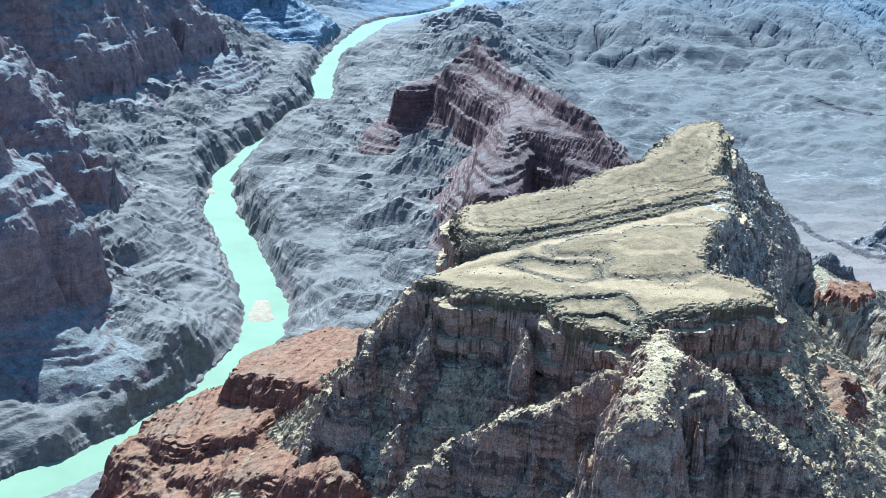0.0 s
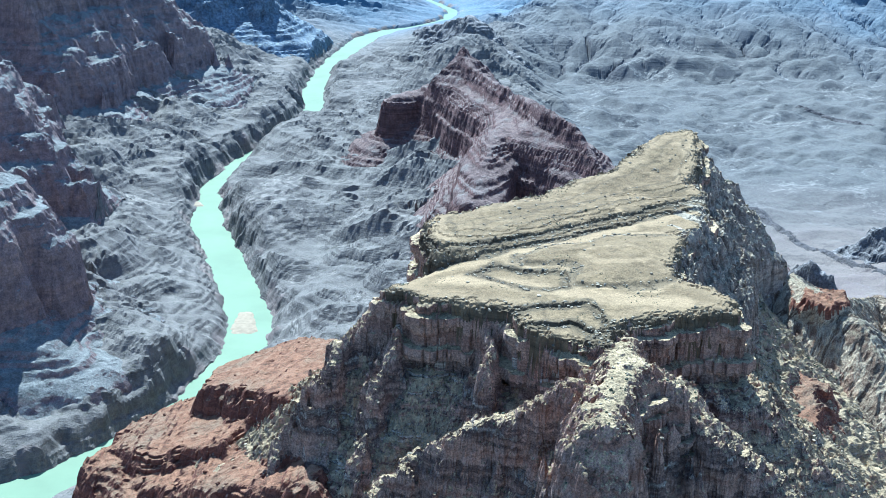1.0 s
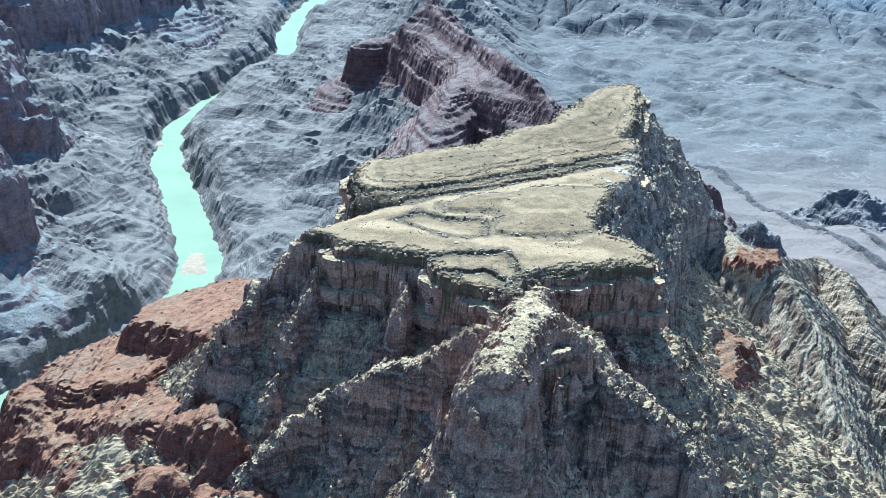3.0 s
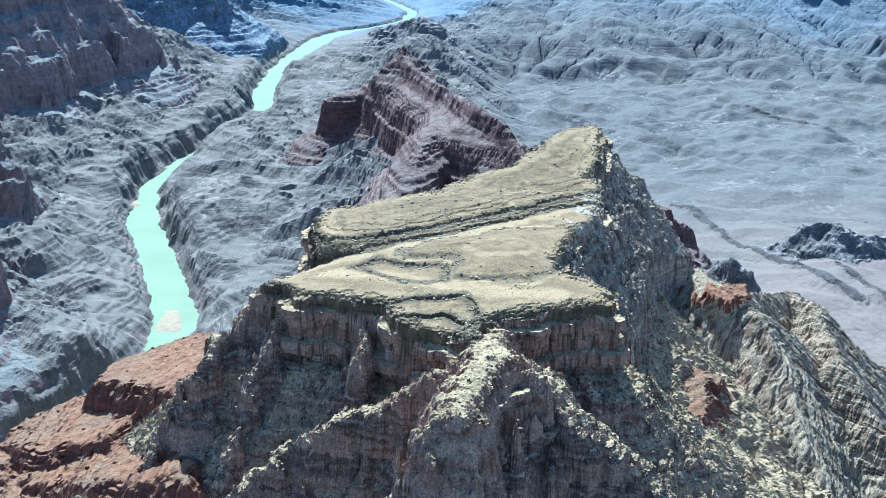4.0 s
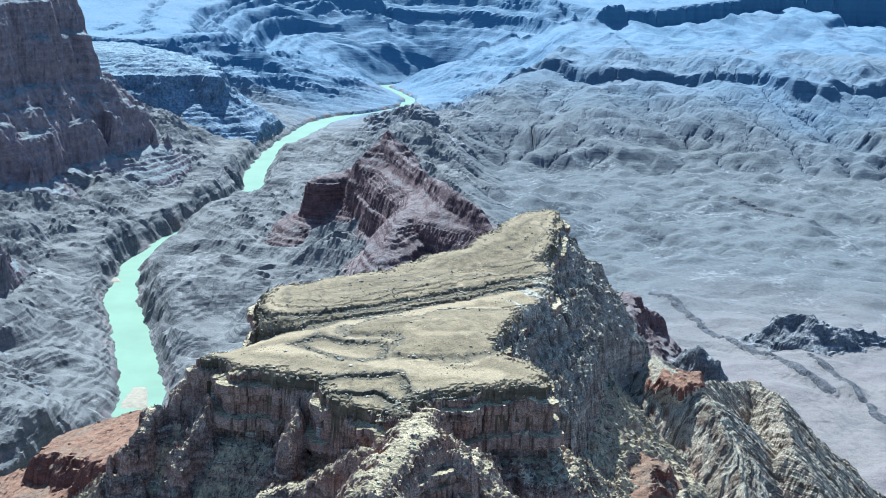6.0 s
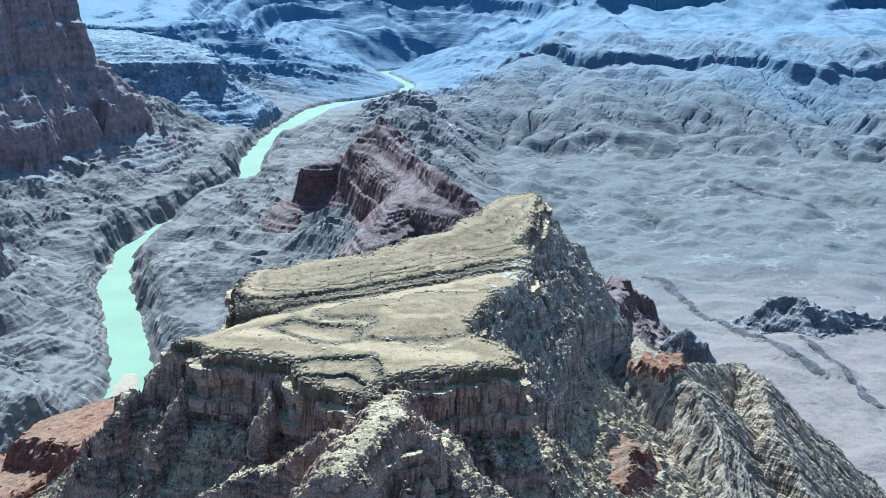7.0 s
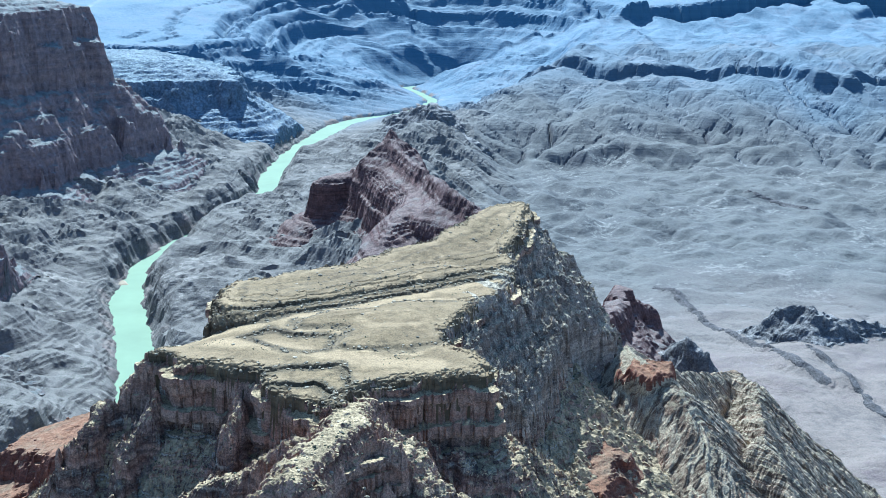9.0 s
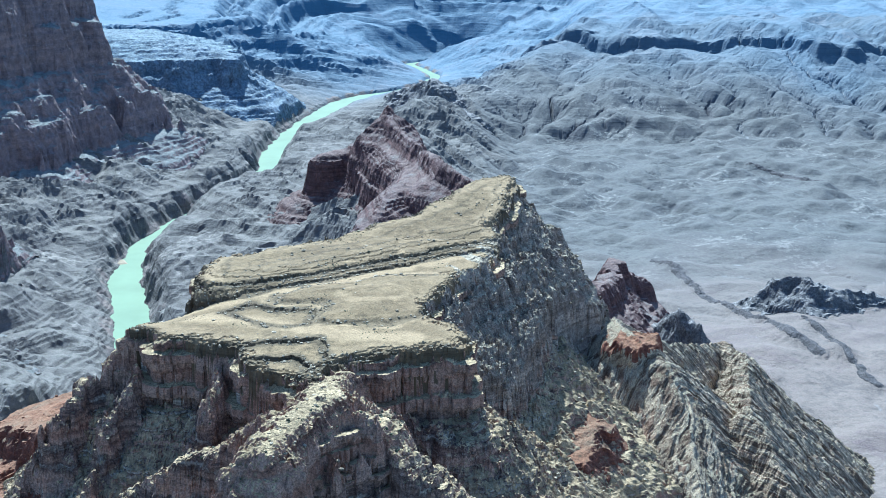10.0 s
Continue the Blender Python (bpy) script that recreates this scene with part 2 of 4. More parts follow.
BUFF = [(0.0518, 0.0404, 0.039), (0.279, 0.166, 0.117), (0.373, 0.256, 0.189), (0.104, 0.0712, 0.0598), (0.455, 0.404, 0.325), (0.207, 0.124, 0.0936)]
m_cap = rock("cap_soil", [(0.121, 0.0885, 0.0512), (0.292, 0.214, 0.121), (0.186, 0.134, 0.0766)], [(0.126, 0.0914, 0.0472), (0.198, 0.142, 0.0734), (0.159, 0.113, 0.0581), (0.234, 0.166, 0.0873)], bed=2.2, dip=(0.0, 0.08), specks=0.25, relief=0.5, patch=45, grit=0.7,
             zones=[("pale", [(0.244, 0.174, 0.0958), (0.341, 0.246, 0.141)], [(0.244, 0.174, 0.0925), (0.324, 0.236, 0.127), (0.285, 0.203, 0.108)]),
                    ("rubble", [(0.033, 0.0257, 0.0165), (0.132, 0.0986, 0.0584)], [(0.033, 0.0261, 0.0148), (0.121, 0.091, 0.0498), (0.0551, 0.0414, 0.0234), (0.188, 0.138, 0.0777)])])
m_stone = rock("broken_stone", [(0.0738, 0.0631, 0.0459), (0.246, 0.209, 0.148), (0.131, 0.107, 0.0738)], [(0.131, 0.111, 0.0754), (0.279, 0.234, 0.16), (0.361, 0.307, 0.217)], bed=1.5, relief=0.4, patch=8)
m_cliff = rock("banded_cliff", BUFF, [(0.224, 0.168, 0.0924), (0.381, 0.291, 0.163), (0.515, 0.393, 0.229)], bed=13.0, dip=(0.0, 0.02), soil_from=0.5, soil_to=0.72, specks=0.6, relief=0.9)
m_talus = rock("talus", BUFF, [(0.198, 0.154, 0.0889), (0.297, 0.227, 0.13), (0.396, 0.304, 0.177)], bed=6.0, soil_from=0.25, soil_to=0.5, specks=0.4, relief=0.6, grit=0.65)
m_face = rock("broken_face", [(0.0963, 0.0809, 0.0693), (0.323, 0.268, 0.21), (0.183, 0.142, 0.113), (0.408, 0.336, 0.262), (0.237, 0.173, 0.137)], [(0.183, 0.152, 0.105), (0.301, 0.252, 0.173), (0.408, 0.341, 0.242)], bed=9.0, soil_from=0.4, soil_to=0.66, specks=0.6, relief=0.9)
m_red = rock("red_beds", [(0.0842, 0.0353, 0.0262), (0.206, 0.0857, 0.0524), (0.121, 0.0554, 0.0393), (0.262, 0.122, 0.0743)], [(0.121, 0.0626, 0.0385), (0.224, 0.117, 0.0647), (0.178, 0.126, 0.0787)], bed=4.0, soil_from=0.6, soil_to=0.8, specks=0.5, relief=0.8, grit=0.6)
m_butte = rock("dark_red_beds", [(0.066, 0.0391, 0.0372), (0.154, 0.0874, 0.0744), (0.088, 0.0529, 0.0492), (0.209, 0.136, 0.118)], [(0.116, 0.0828, 0.0732), (0.171, 0.121, 0.103), (0.165, 0.143, 0.125)], bed=6.0, soil_from=0.6, soil_to=0.82, grain=2.2, relief=0.9, grit=0.6)
m_wall = rock("canyon_wall_rock", [(0.152, 0.117, 0.117), (0.265, 0.193, 0.173), (0.189, 0.145, 0.143), (0.341, 0.269, 0.247)], [(0.127, 0.13, 0.12), (0.196, 0.196, 0.18), (0.164, 0.156, 0.146)], bed=10.0, soil_from=0.58, soil_to=0.78, grain=1.8, relief=0.9, grit=0.6)
m_fold = rock("folded_beds", [(0.0475, 0.0395, 0.0305), (0.304, 0.254, 0.166), (0.104, 0.0659, 0.0449), (0.437, 0.367, 0.251), (0.18, 0.108, 0.0718), (0.342, 0.282, 0.189)], [(0.157, 0.139, 0.0853), (0.237, 0.207, 0.131), (0.218, 0.151, 0.0987)], bed=3.6, fold=True, soil_from=0.8, soil_to=1.05, specks=0.4, relief=0.9)
m_dark = rock("dark_hill_rock", [(0.0783, 0.0799, 0.0811), (0.157, 0.149, 0.142), (0.112, 0.107, 0.112)], [(0.168, 0.16, 0.152), (0.246, 0.224, 0.203)], bed=7.0, grain=2, soil_from=0.75, soil_to=0.92, relief=0.9)
m_rib = rock("dark_rib_rock", [(0.04, 0.037, 0.037), (0.09, 0.08, 0.078), (0.06, 0.055, 0.054)], [(0.07, 0.064, 0.062), (0.11, 0.1, 0.096)], bed=4.0, grain=1.5, relief=0.9)
# its distance zone paints blue air haze into the far ground's base colours
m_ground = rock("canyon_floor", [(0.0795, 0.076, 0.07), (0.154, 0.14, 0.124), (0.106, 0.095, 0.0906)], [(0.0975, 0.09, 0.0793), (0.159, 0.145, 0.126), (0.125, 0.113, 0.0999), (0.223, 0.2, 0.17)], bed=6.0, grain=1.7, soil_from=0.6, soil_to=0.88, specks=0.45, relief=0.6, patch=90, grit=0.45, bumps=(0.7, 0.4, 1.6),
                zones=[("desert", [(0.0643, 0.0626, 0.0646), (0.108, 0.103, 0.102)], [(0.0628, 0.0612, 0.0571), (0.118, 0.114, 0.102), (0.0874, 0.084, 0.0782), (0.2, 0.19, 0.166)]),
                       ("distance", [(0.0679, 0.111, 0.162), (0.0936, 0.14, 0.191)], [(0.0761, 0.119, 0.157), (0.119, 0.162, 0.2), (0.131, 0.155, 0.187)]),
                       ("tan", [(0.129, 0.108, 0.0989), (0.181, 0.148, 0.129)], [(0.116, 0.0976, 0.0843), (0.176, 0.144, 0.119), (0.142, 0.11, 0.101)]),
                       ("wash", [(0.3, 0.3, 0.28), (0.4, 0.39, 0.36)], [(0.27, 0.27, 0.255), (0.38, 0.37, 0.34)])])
# rock of the far bench, with aerial haze mixed in as pale blue
m_far_haze = rock("far_rock_hazed", [(0.12, 0.16, 0.21), (0.17, 0.21, 0.255)], [(0.14, 0.18, 0.20), (0.19, 0.225, 0.24), (0.17, 0.195, 0.22)], bed=14.0, grain=6, soil_from=0.8, soil_to=0.93, relief=0.8, patch=220)


def plain(name, colour, rough_=0.9, size=1.0, vary=0.25, gloss=0.3):
    m = bpy.data.materials.new(name)
    m.use_nodes = True
    nt = m.node_tree
    geo = nt.nodes.new("ShaderNodeNewGeometry")
    f = noise_node(nt, geo.outputs["Position"], size, 5)
    c = ramp_node(nt, f, [(0.3, tuple(v * (1 - vary) for v in colour)), (0.7, tuple(min(v * (1 + vary), 1) for v in colour))])
    b = nt.nodes["Principled BSDF"]
    nt.links.new(c, b.inputs["Base Color"])
    b.inputs["Roughness"].default_value = rough_
    b.inputs["Specular IOR Level"].default_value = gloss
    return m


m_water = plain("silty_water", (0.15, 0.205, 0.12), 0.55, 0.02, 0.1, 0.05)
m_scrub = plain("desert_scrub", (0.06, 0.07, 0.04), 0.9, 0.6, 0.4)
m_bark = plain("grey_bark", (0.16, 0.13, 0.1), 0.9, 3.0, 0.3)
m_sand = plain("river_sand", (0.25, 0.2, 0.13), 0.95, 0.25, 0.15)


# ---- meshes from heights ----
def surface(name, X, Y, Z, material, keep=None, parent=None, label="", attrs=None):
    """One mesh of a grid of heights; keep: which of its cells."""
    rows, cols = X.shape
    idx = np.arange(rows * cols).reshape(rows, cols)
    quads = np.stack([idx[:-1, :-1], idx[:-1, 1:], idx[1:, 1:], idx[1:, :-1]], -1)
    quads = quads[keep] if keep is not None else quads.reshape(-1, 4)
    quads = quads.reshape(-1, 4)
    used = np.zeros(rows * cols, bool)
    used[quads] = True
    renum = np.cumsum(used) - 1
    co = np.stack([X.ravel(), Y.ravel(), Z.ravel()], -1)[used].astype(np.float32)
    quads = renum[quads].astype(np.int32)
    me = bpy.data.meshes.new(name)
    me.vertices.add(len(co))
    me.vertices.foreach_set("co", co.ravel())
    me.loops.add(quads.size)
    me.loops.foreach_set("vertex_index", quads.ravel())
    me.polygons.add(len(quads))
    me.polygons.foreach_set("loop_start", np.arange(0, quads.size, 4, dtype=np.int32))
    me.update(calc_edges=True)
    me.shade_flat()
    for attr, values in (attrs or {}).items():
        me.attributes.new(attr, "FLOAT", "POINT").data.foreach_set("value", values.ravel()[used].astype(np.float32))
    me.materials.append(material)
    ob = new(name, me)
    if parent:
        ob.parent = parent
        if label:
            ob["label"] = label
    return ob


def lines(*stretches):
    """Grid lines: (from, to, step) one after another."""
    out = []
    for lo, hi, step in stretches:
        out += list(np.arange(lo, hi, step))
    return np.array(out + [stretches[-1][1]])


def strata(outline, top, table, first, last, seed, material, parent, thick=(1.0, 5.5), step=0.55, swell=3.2, block=1.5, deep=7.0):
    """Courses of rock, one mesh each, round an outline: each juts or recedes by the table of (depth, distance outwards) and breaks into jointed blocks."""
    rng = np.random.RandomState(seed)
    pts = np.array([*outline, outline[0]], float)
    seg = np.hypot(*np.diff(pts, axis=0).T)
    run = np.concatenate([[0], np.cumsum(seg)])
    n = int(run[-1] / step)
    s = np.arange(n) * run[-1] / n
    P = np.stack([np.interp(s, run, pts[:, 0]), np.interp(s, run, pts[:, 1])], -1)
    reach = max(int(3.0 / step), 1)
    P = sum(np.roll(P, k, 0) for k in range(-reach, reach + 1)) / (2 * reach + 1)
    T = np.roll(P, -4, 0) - np.roll(P, 4, 0)
    N = np.stack([T[:, 1], -T[:, 0]], -1) / np.maximum(np.hypot(T[:, 0], T[:, 1]), 1e-6)[:, None]
    area = np.sum(pts[:-1, 0] * pts[1:, 1] - pts[1:, 0] * pts[:-1, 1])
    N = N if area > 0 else -N

    def joints(lo, hi):
        out, at = np.zeros(n), 0
        while at < n:
            w = int(rng.uniform(lo, hi) / step) + 1
            out[at:at + w] = rng.uniform(-1, 1)
            if at + w < n:
                out[at + w - 1] -= 0.8
            at += w
        return out

    shared = swell * (fbm(P[:, 0], P[:, 1], 24, 3, seed) * 2 + 0.5 * joints(5, 16))
    depth = first
    while depth < last:
        high = rng.uniform(*thick)
        out = np.interp(depth, [k[0] for k in table], [k[1] for k in table]) + rng.uniform(-1.4, 1.4)
        off = out + shared + block * (0.8 * joints(3, 14) + 0.55 * joints(1.2, 4)) + 0.3 * swell * gnoise(s / 9, np.full(n, depth * 0.9), seed + 3) * 2
        sag = 0.5 * gnoise(s / 30, np.full(n, depth * 0.2), seed + 4)
        rings = []
        for o, dz in ((-deep, high + 0.3), (-0.35, high + 0.25), (0.05, 0.7 * high), (0.0, 0.3 * high), (-0.25, 0.0), (-0.25 * deep, 0.1), (-deep, 0.8)):
            q = P + N * (off + o + 0.12 * gnoise(s / 0.9, np.full(n, depth + dz), seed + 6))[:, None]
            z = top(q[:, 0], q[:, 1]) - depth - dz + sag
            rings.append(np.stack([q[:, 0], q[:, 1], z], -1))
        R = np.stack([np.concatenate([r, r[:1]]) for r in rings])
        ob = surface("bed", R[..., 0], R[..., 1], R[..., 2], material)
        ob.parent = parent
        ob.location = (-parent.location[0], -parent.location[1], 0)
        depth += high


def thing(name, label, category, at, group=""):
    ob = new(name)
    ob.location = at
    return tagged(ob, label, category, group)


def crag(x, y, z, bite):
    """Pushes steep faces in and out along beds and blocks, so that ledges jut and joints recede."""
    gy, gx = np.gradient(z, y[:, 0], x[0])
    steep = np.hypot(gx, gy) + 1e-6
    push = smooth(steep, 0.7, 1.8) * bite
    s = 2.2 * bite
    turn = blocks(x + 0.7 * z, y - 0.5 * z, 3.2 * bite, 7)[0]
    bed = gnoise(z / s + 0.15 * x / s, (x + y) / (14 * s), 3) + 0.7 * gnoise(z / s * 2.3, (x - y) / (7 * s), 5)
    lump = gnoise((x + 0.6 * z) / (3 * s), (y - 0.6 * z) / (3 * s), 9)
    out = push * (0.9 * bed + 0.8 * lump + 0.45 * turn)
    return x - gx / steep * out, y - gy / steep * out


def landform(name, label, category, xs, ys, masses, rivals, finish=None, sink=3.0, group="", bite=1.0, rill=(14.0, 1.2)):
    """A thing of several rock masses over one grid: masses are (part, heights(X, Y), material, part label). Its heights are those of the eroded
    country; each cell goes to the mass on top of it, and cells where the ground lies on top are left out."""
    X, Y = np.meshgrid(xs, ys)
    H = np.stack([fn(X, Y) for _, fn, _, _ in masses])
    top = H.argmax(0)
    other = floor_raw(X, Y)
    for form in rivals:
        if form[5] is not masses:
            a, b = np.searchsorted(xs, (form[3][0], form[3][-1]))
            c, d = np.searchsorted(ys, (form[4][0], form[4][-1]))
            if b - a > 1 and d - c > 1:
                for _, fn, _, _ in form[5]:
                    other[c:d, a:b] = np.maximum(other[c:d, a:b], fn(X[c:d, a:b], Y[c:d, a:b]))
    Z = terrain(X, Y)
    gy, gx = np.gradient(Z, ys, xs)
    Z = Z + rill[1] * smooth(np.hypot(gx, gy), 0.15, 0.7) * (gullies(X, Y, gx, gy, rill[0], 2, 5) - 0.3)
    if finish:
        Z = finish(X, Y, Z)
    under = other - H.max(0)
    Z = Z - 0.6 * np.maximum(under, 0)
    seen = under < sink
    X, Y = crag(X, Y, Z, bite)
    cell = seen[:-1, :-1] | seen[1:, 1:] | seen[1:, :-1] | seen[:-1, 1:]
    owner = top[:-1, :-1]
    marks = {"folded_ridge": {"bed_level": bed_level(X, Y, Z)}} if name == "folded_ridge" else {"caprock": {"rubble": cap_rubble(X, Y), "pale": cap_pale(X, Y)}} if name == "mesa" else {}
    base = thing(name, label, category, (float(xs.mean()), float(ys.mean()), 0.0), group)
    for k, (part_name, _, material, part_label) in enumerate(masses):
        keep = cell & (owner == k)
        if keep.any():
            ob = surface(part_name, X, Y, Z, material, keep, None, "", marks.get(part_name, marks.get(name)))
            ob.parent = base
            ob.location = (-base.location[0], -base.location[1], 0)
            if part_label:
                ob["label"] = part_label
    return base, xs, ys, Z


# ---- the valley ----
RIVER = [(-420, 520, 20), (-330, 565, 20), (-255, 628, 20), (-200, 690, 19), (-160, 765, 19), (-137, 860, 20), (-143, 930, 21), (-182, 1052, 20),
         (-226, 1180, 20), (-250, 1316, 14), (-238, 1450, 10), (-213, 1545, 7), (-183, 1650, 12), (-174, 1740, 17), (-188, 1890, 20), (-190, 2066, 18),
         (-170, 2240, 22), (-133, 2450, 28), (-92, 2540, 26), (-40, 2600, 14), (30, 2720, 14), (48, 2860, 16), (5, 3010, 16), (-35, 3110, 18), (20, 3180, 14), (110, 3215, 10)]
DIVIDE = [(330, 100), (240, 400), (190, 700), (120, 1000), (70, 1366), (75, 2130), (160, 2500), (300, 2800), (500, 4900)]


def floor_raw(x, y):
    d, side, run, width = along(x, y, RIVER)
    wob = 6 * fbm(x, y, 30, 4, 21) + 3.5 * np.abs(fbm(x, y, 13, 2, 22))
    d = d - width + 3.0 + wob
    gorge = (1 - smooth(y, 1950, 2200)) * np.clip(0.55 + 1.5 * fbm(x, y, 110, 3, 4) + 0.5 * smooth(y, 1050, 1250) * (side < 0), 0.12, 1.4)
    left = side < 0
    out = np.maximum(d, 0)
    # rills run down the slopes towards the water
    rill = ridged(run + 0.9 * out + 16 * fbm(x, y, 80, 2, 8), out * 0.1, 62, 2, 31, 0.4)
    bank = 5 * smooth(d, 0, 6) + gorge * (13 * smooth(d + 6 * fbm(x, y, 18, 3, 5), 6, 11) + 8 * smooth(d + 6 * fbm(x, y, 18, 3, 6), 14, 22))
    zl = bank + 0.27 * out * (0.5 + 0.7 * rill) + 4 * smooth(out, 10, 120) * fbm(x, y, 80, 3, 9, 0.5)
    low_bank = 0.15 + 0.85 * smooth(y, 640, 740)
    zr = bank * low_bank + 0.2 * out * (0.5 + 0.5 * low_bank) * (0.6 + 0.6 * rill) + 4 * smooth(out, 10, 120) * fbm(x, y, 80, 3, 12, 0.5)
    zl, zr = np.minimum(zl, 110 + 0.05 * out), np.minimum(zr, 80)
    e, es, er = along(x, y, DIVIDE)
    east = e * es
    # the desert to the east, in low hills, rising to a scarp
    low = smooth(y, 1250, 1500) * (1 - 0.6 * smooth(y, 2000, 2200))
    desert = 8 + 20 * smooth(-y, -1250, -900) + 8 * fbm(x, y, 160, 3, 41) + 11 * np.abs(fbm(x, y, 78, 2, 52)) + (18 * fbm(x, y, 210, 3, 44) + 10 * (np.abs(fbm(x, y, 95, 3, 47)) * 2 - 0.4)) * low
    climb = np.maximum(y - 2010 + 60 * fbm(x, y, 260, 3, 46) + 0.12 * np.maximum(x - 500, 0), 0)
    rise = np.minimum(0.27 * climb, 100) * (0.82 + 0.28 * ridged(x + 0.2 * y, y * 0.35, 150, 2, 48, 0.4))
    edge = y - (2560 - 0.29 * (x - 200)) + 90 * fbm(x, y, 160, 4, 51)
    rise = rise + 22 * smooth(edge, 0, 16) + 25 * smooth(edge, 40, 160) - 70 * smooth(edge, 320, 900)
    desert = desert + rise
    zr = zr + (desert - zr) * smooth(east, -10, 150)
    z = np.where(left, zl, zr)
    # far country: pale benches, then plateaus
    far = 0.08 * np.maximum(y - 2600, 0) + 30 * fbm(x, y, 600, 4, 61, 0.42) * smooth(y, 2600, 3200)
    tier = 48 * smooth(fbm(x, y * 1.6, 700, 3, 66, 0.4) + 0.35 * smooth(y, 3300, 4300) - 0.12, 0.05, 0.085) + 45 * smooth(fbm(x, y * 1.6, 900, 3, 70, 0.4) + 0.5 * smooth(y, 3700, 4500) - 0.25, 0.05, 0.08)
    z = z + smooth(y, 2650, 3100) * smooth(d, 10, 120) * (far + tier * smooth(y, 3250, 3600))
    z = z + 110 * smooth(np.hypot(x - 75, y + 350), 4650, 5000)
    # high ground far to the side of the canyon
    z = z + 90 * smooth(-x, 620, 900) * (1 - smooth(y, 2200, 2600))
    return np.where(d < 0, -2.5, z)


# the river
bm = bmesh.new()
prev = None
pts = np.array(RIVER, float)
for k in range(len(pts)):
    t = pts[min(k + 1, len(pts) - 1)] - pts[max(k - 1, 0)]
    n = np.array((t[1], -t[0])) / math.hypot(t[0], t[1])
    pair = [bm.verts.new((pts[k][0] + s * n[0] * (pts[k][2] + 9), pts[k][1] + s * n[1] * (pts[k][2] + 9), 0.0)) for s in (-1, 1)]
    if prev:
        bm.faces.new((prev[0], prev[1], pair[1], pair[0]))
    prev = pair
me = bpy.data.meshes.new("river")
bm.to_mesh(me)
me.materials.append(m_water)
tagged(new("river", me), "milky turquoise river winding through the gorge", "river", kind="structure")


def sandbar(cx, cy, rx, ry, turn, height):
    xs, ys = np.linspace(-1.3, 1.3, 40), np.linspace(-1.3, 1.3, 40)
    U, V = np.meshgrid(xs, ys)
    c, s = math.cos(turn), math.sin(turn)
    X, Y = cx + U * rx * c - V * ry * s, cy + U * rx * s + V * ry * c
    r = np.maximum(np.abs(U) * (1.25 + 0.55 * V), np.abs(V)) * 0.6 + 0.4 * np.hypot(U * (1.2 + 0.5 * V), V) + 0.16 * fbm(X, Y, 9, 3, 77)
    ob = surface("sandbar", X, Y, height * smooth(-r, -1.05, -0.45) - 0.4, m_sand)
    return tagged(ob, "pale tan sandbar lying in the turquoise river", "sandbar")


sandbar(-147, 922, 13, 29, 0.12, 1.5)
sandbar(-255, 1262, 9, 12, 0.3, 1.4)
sandbar(-222, 2420, 30, 60, -0.2, 3.0)

# ---- the mesa ----
RIM = [(-9, 486), (-3, 486), (3, 483), (8, 473), (21, 471), (32, 467), (45, 463), (50, 446), (64, 438), (73, 435), (83, 426), (88, 441), (95, 449), (104, 451), (114, 456), (130, 459),
       (145, 457), (148, 471), (140, 489), (132, 498), (126, 510), (132, 527), (138, 548), (142, 559), (149, 566), (156, 584), (160, 597), (164, 613), (158, 631), (166, 649), (170, 664), (174, 683),
       (173, 695), (166, 702), (149, 696), (136, 686), (131, 674), (116, 650), (110, 645), (94, 637), (70, 617), (47, 600), (30, 588), (14, 581), (8, 574), (7, 548), (12, 530), (-4, 510), (-12, 500)]
UPPER = [(6, 580), (7, 545), (17, 529), (38, 534), (64, 548), (85, 563), (108, 577), (128, 592), (150, 602), (168, 612), (185, 660), (180, 720), (140, 700), (100, 650), (37, 602)]
DOME = [(56, 517), (77, 516), (81, 508), (79, 491), (94, 487), (109, 489), (125, 507), (133, 533), (136, 553), (108, 551), (75, 537), (55, 525)]
STEP_ONE = [(27, 467), (49, 465), (70, 469), (80, 470), (87, 451), (84, 420), (64, 428), (40, 440)]
STEP_TWO = [(47, 449), (72, 454), (79, 445), (80, 424), (65, 426), (44, 436)]
HOLLOW = [(30, 505), (40, 516), (57, 508), (75, 505), (74, 487), (54, 485)]


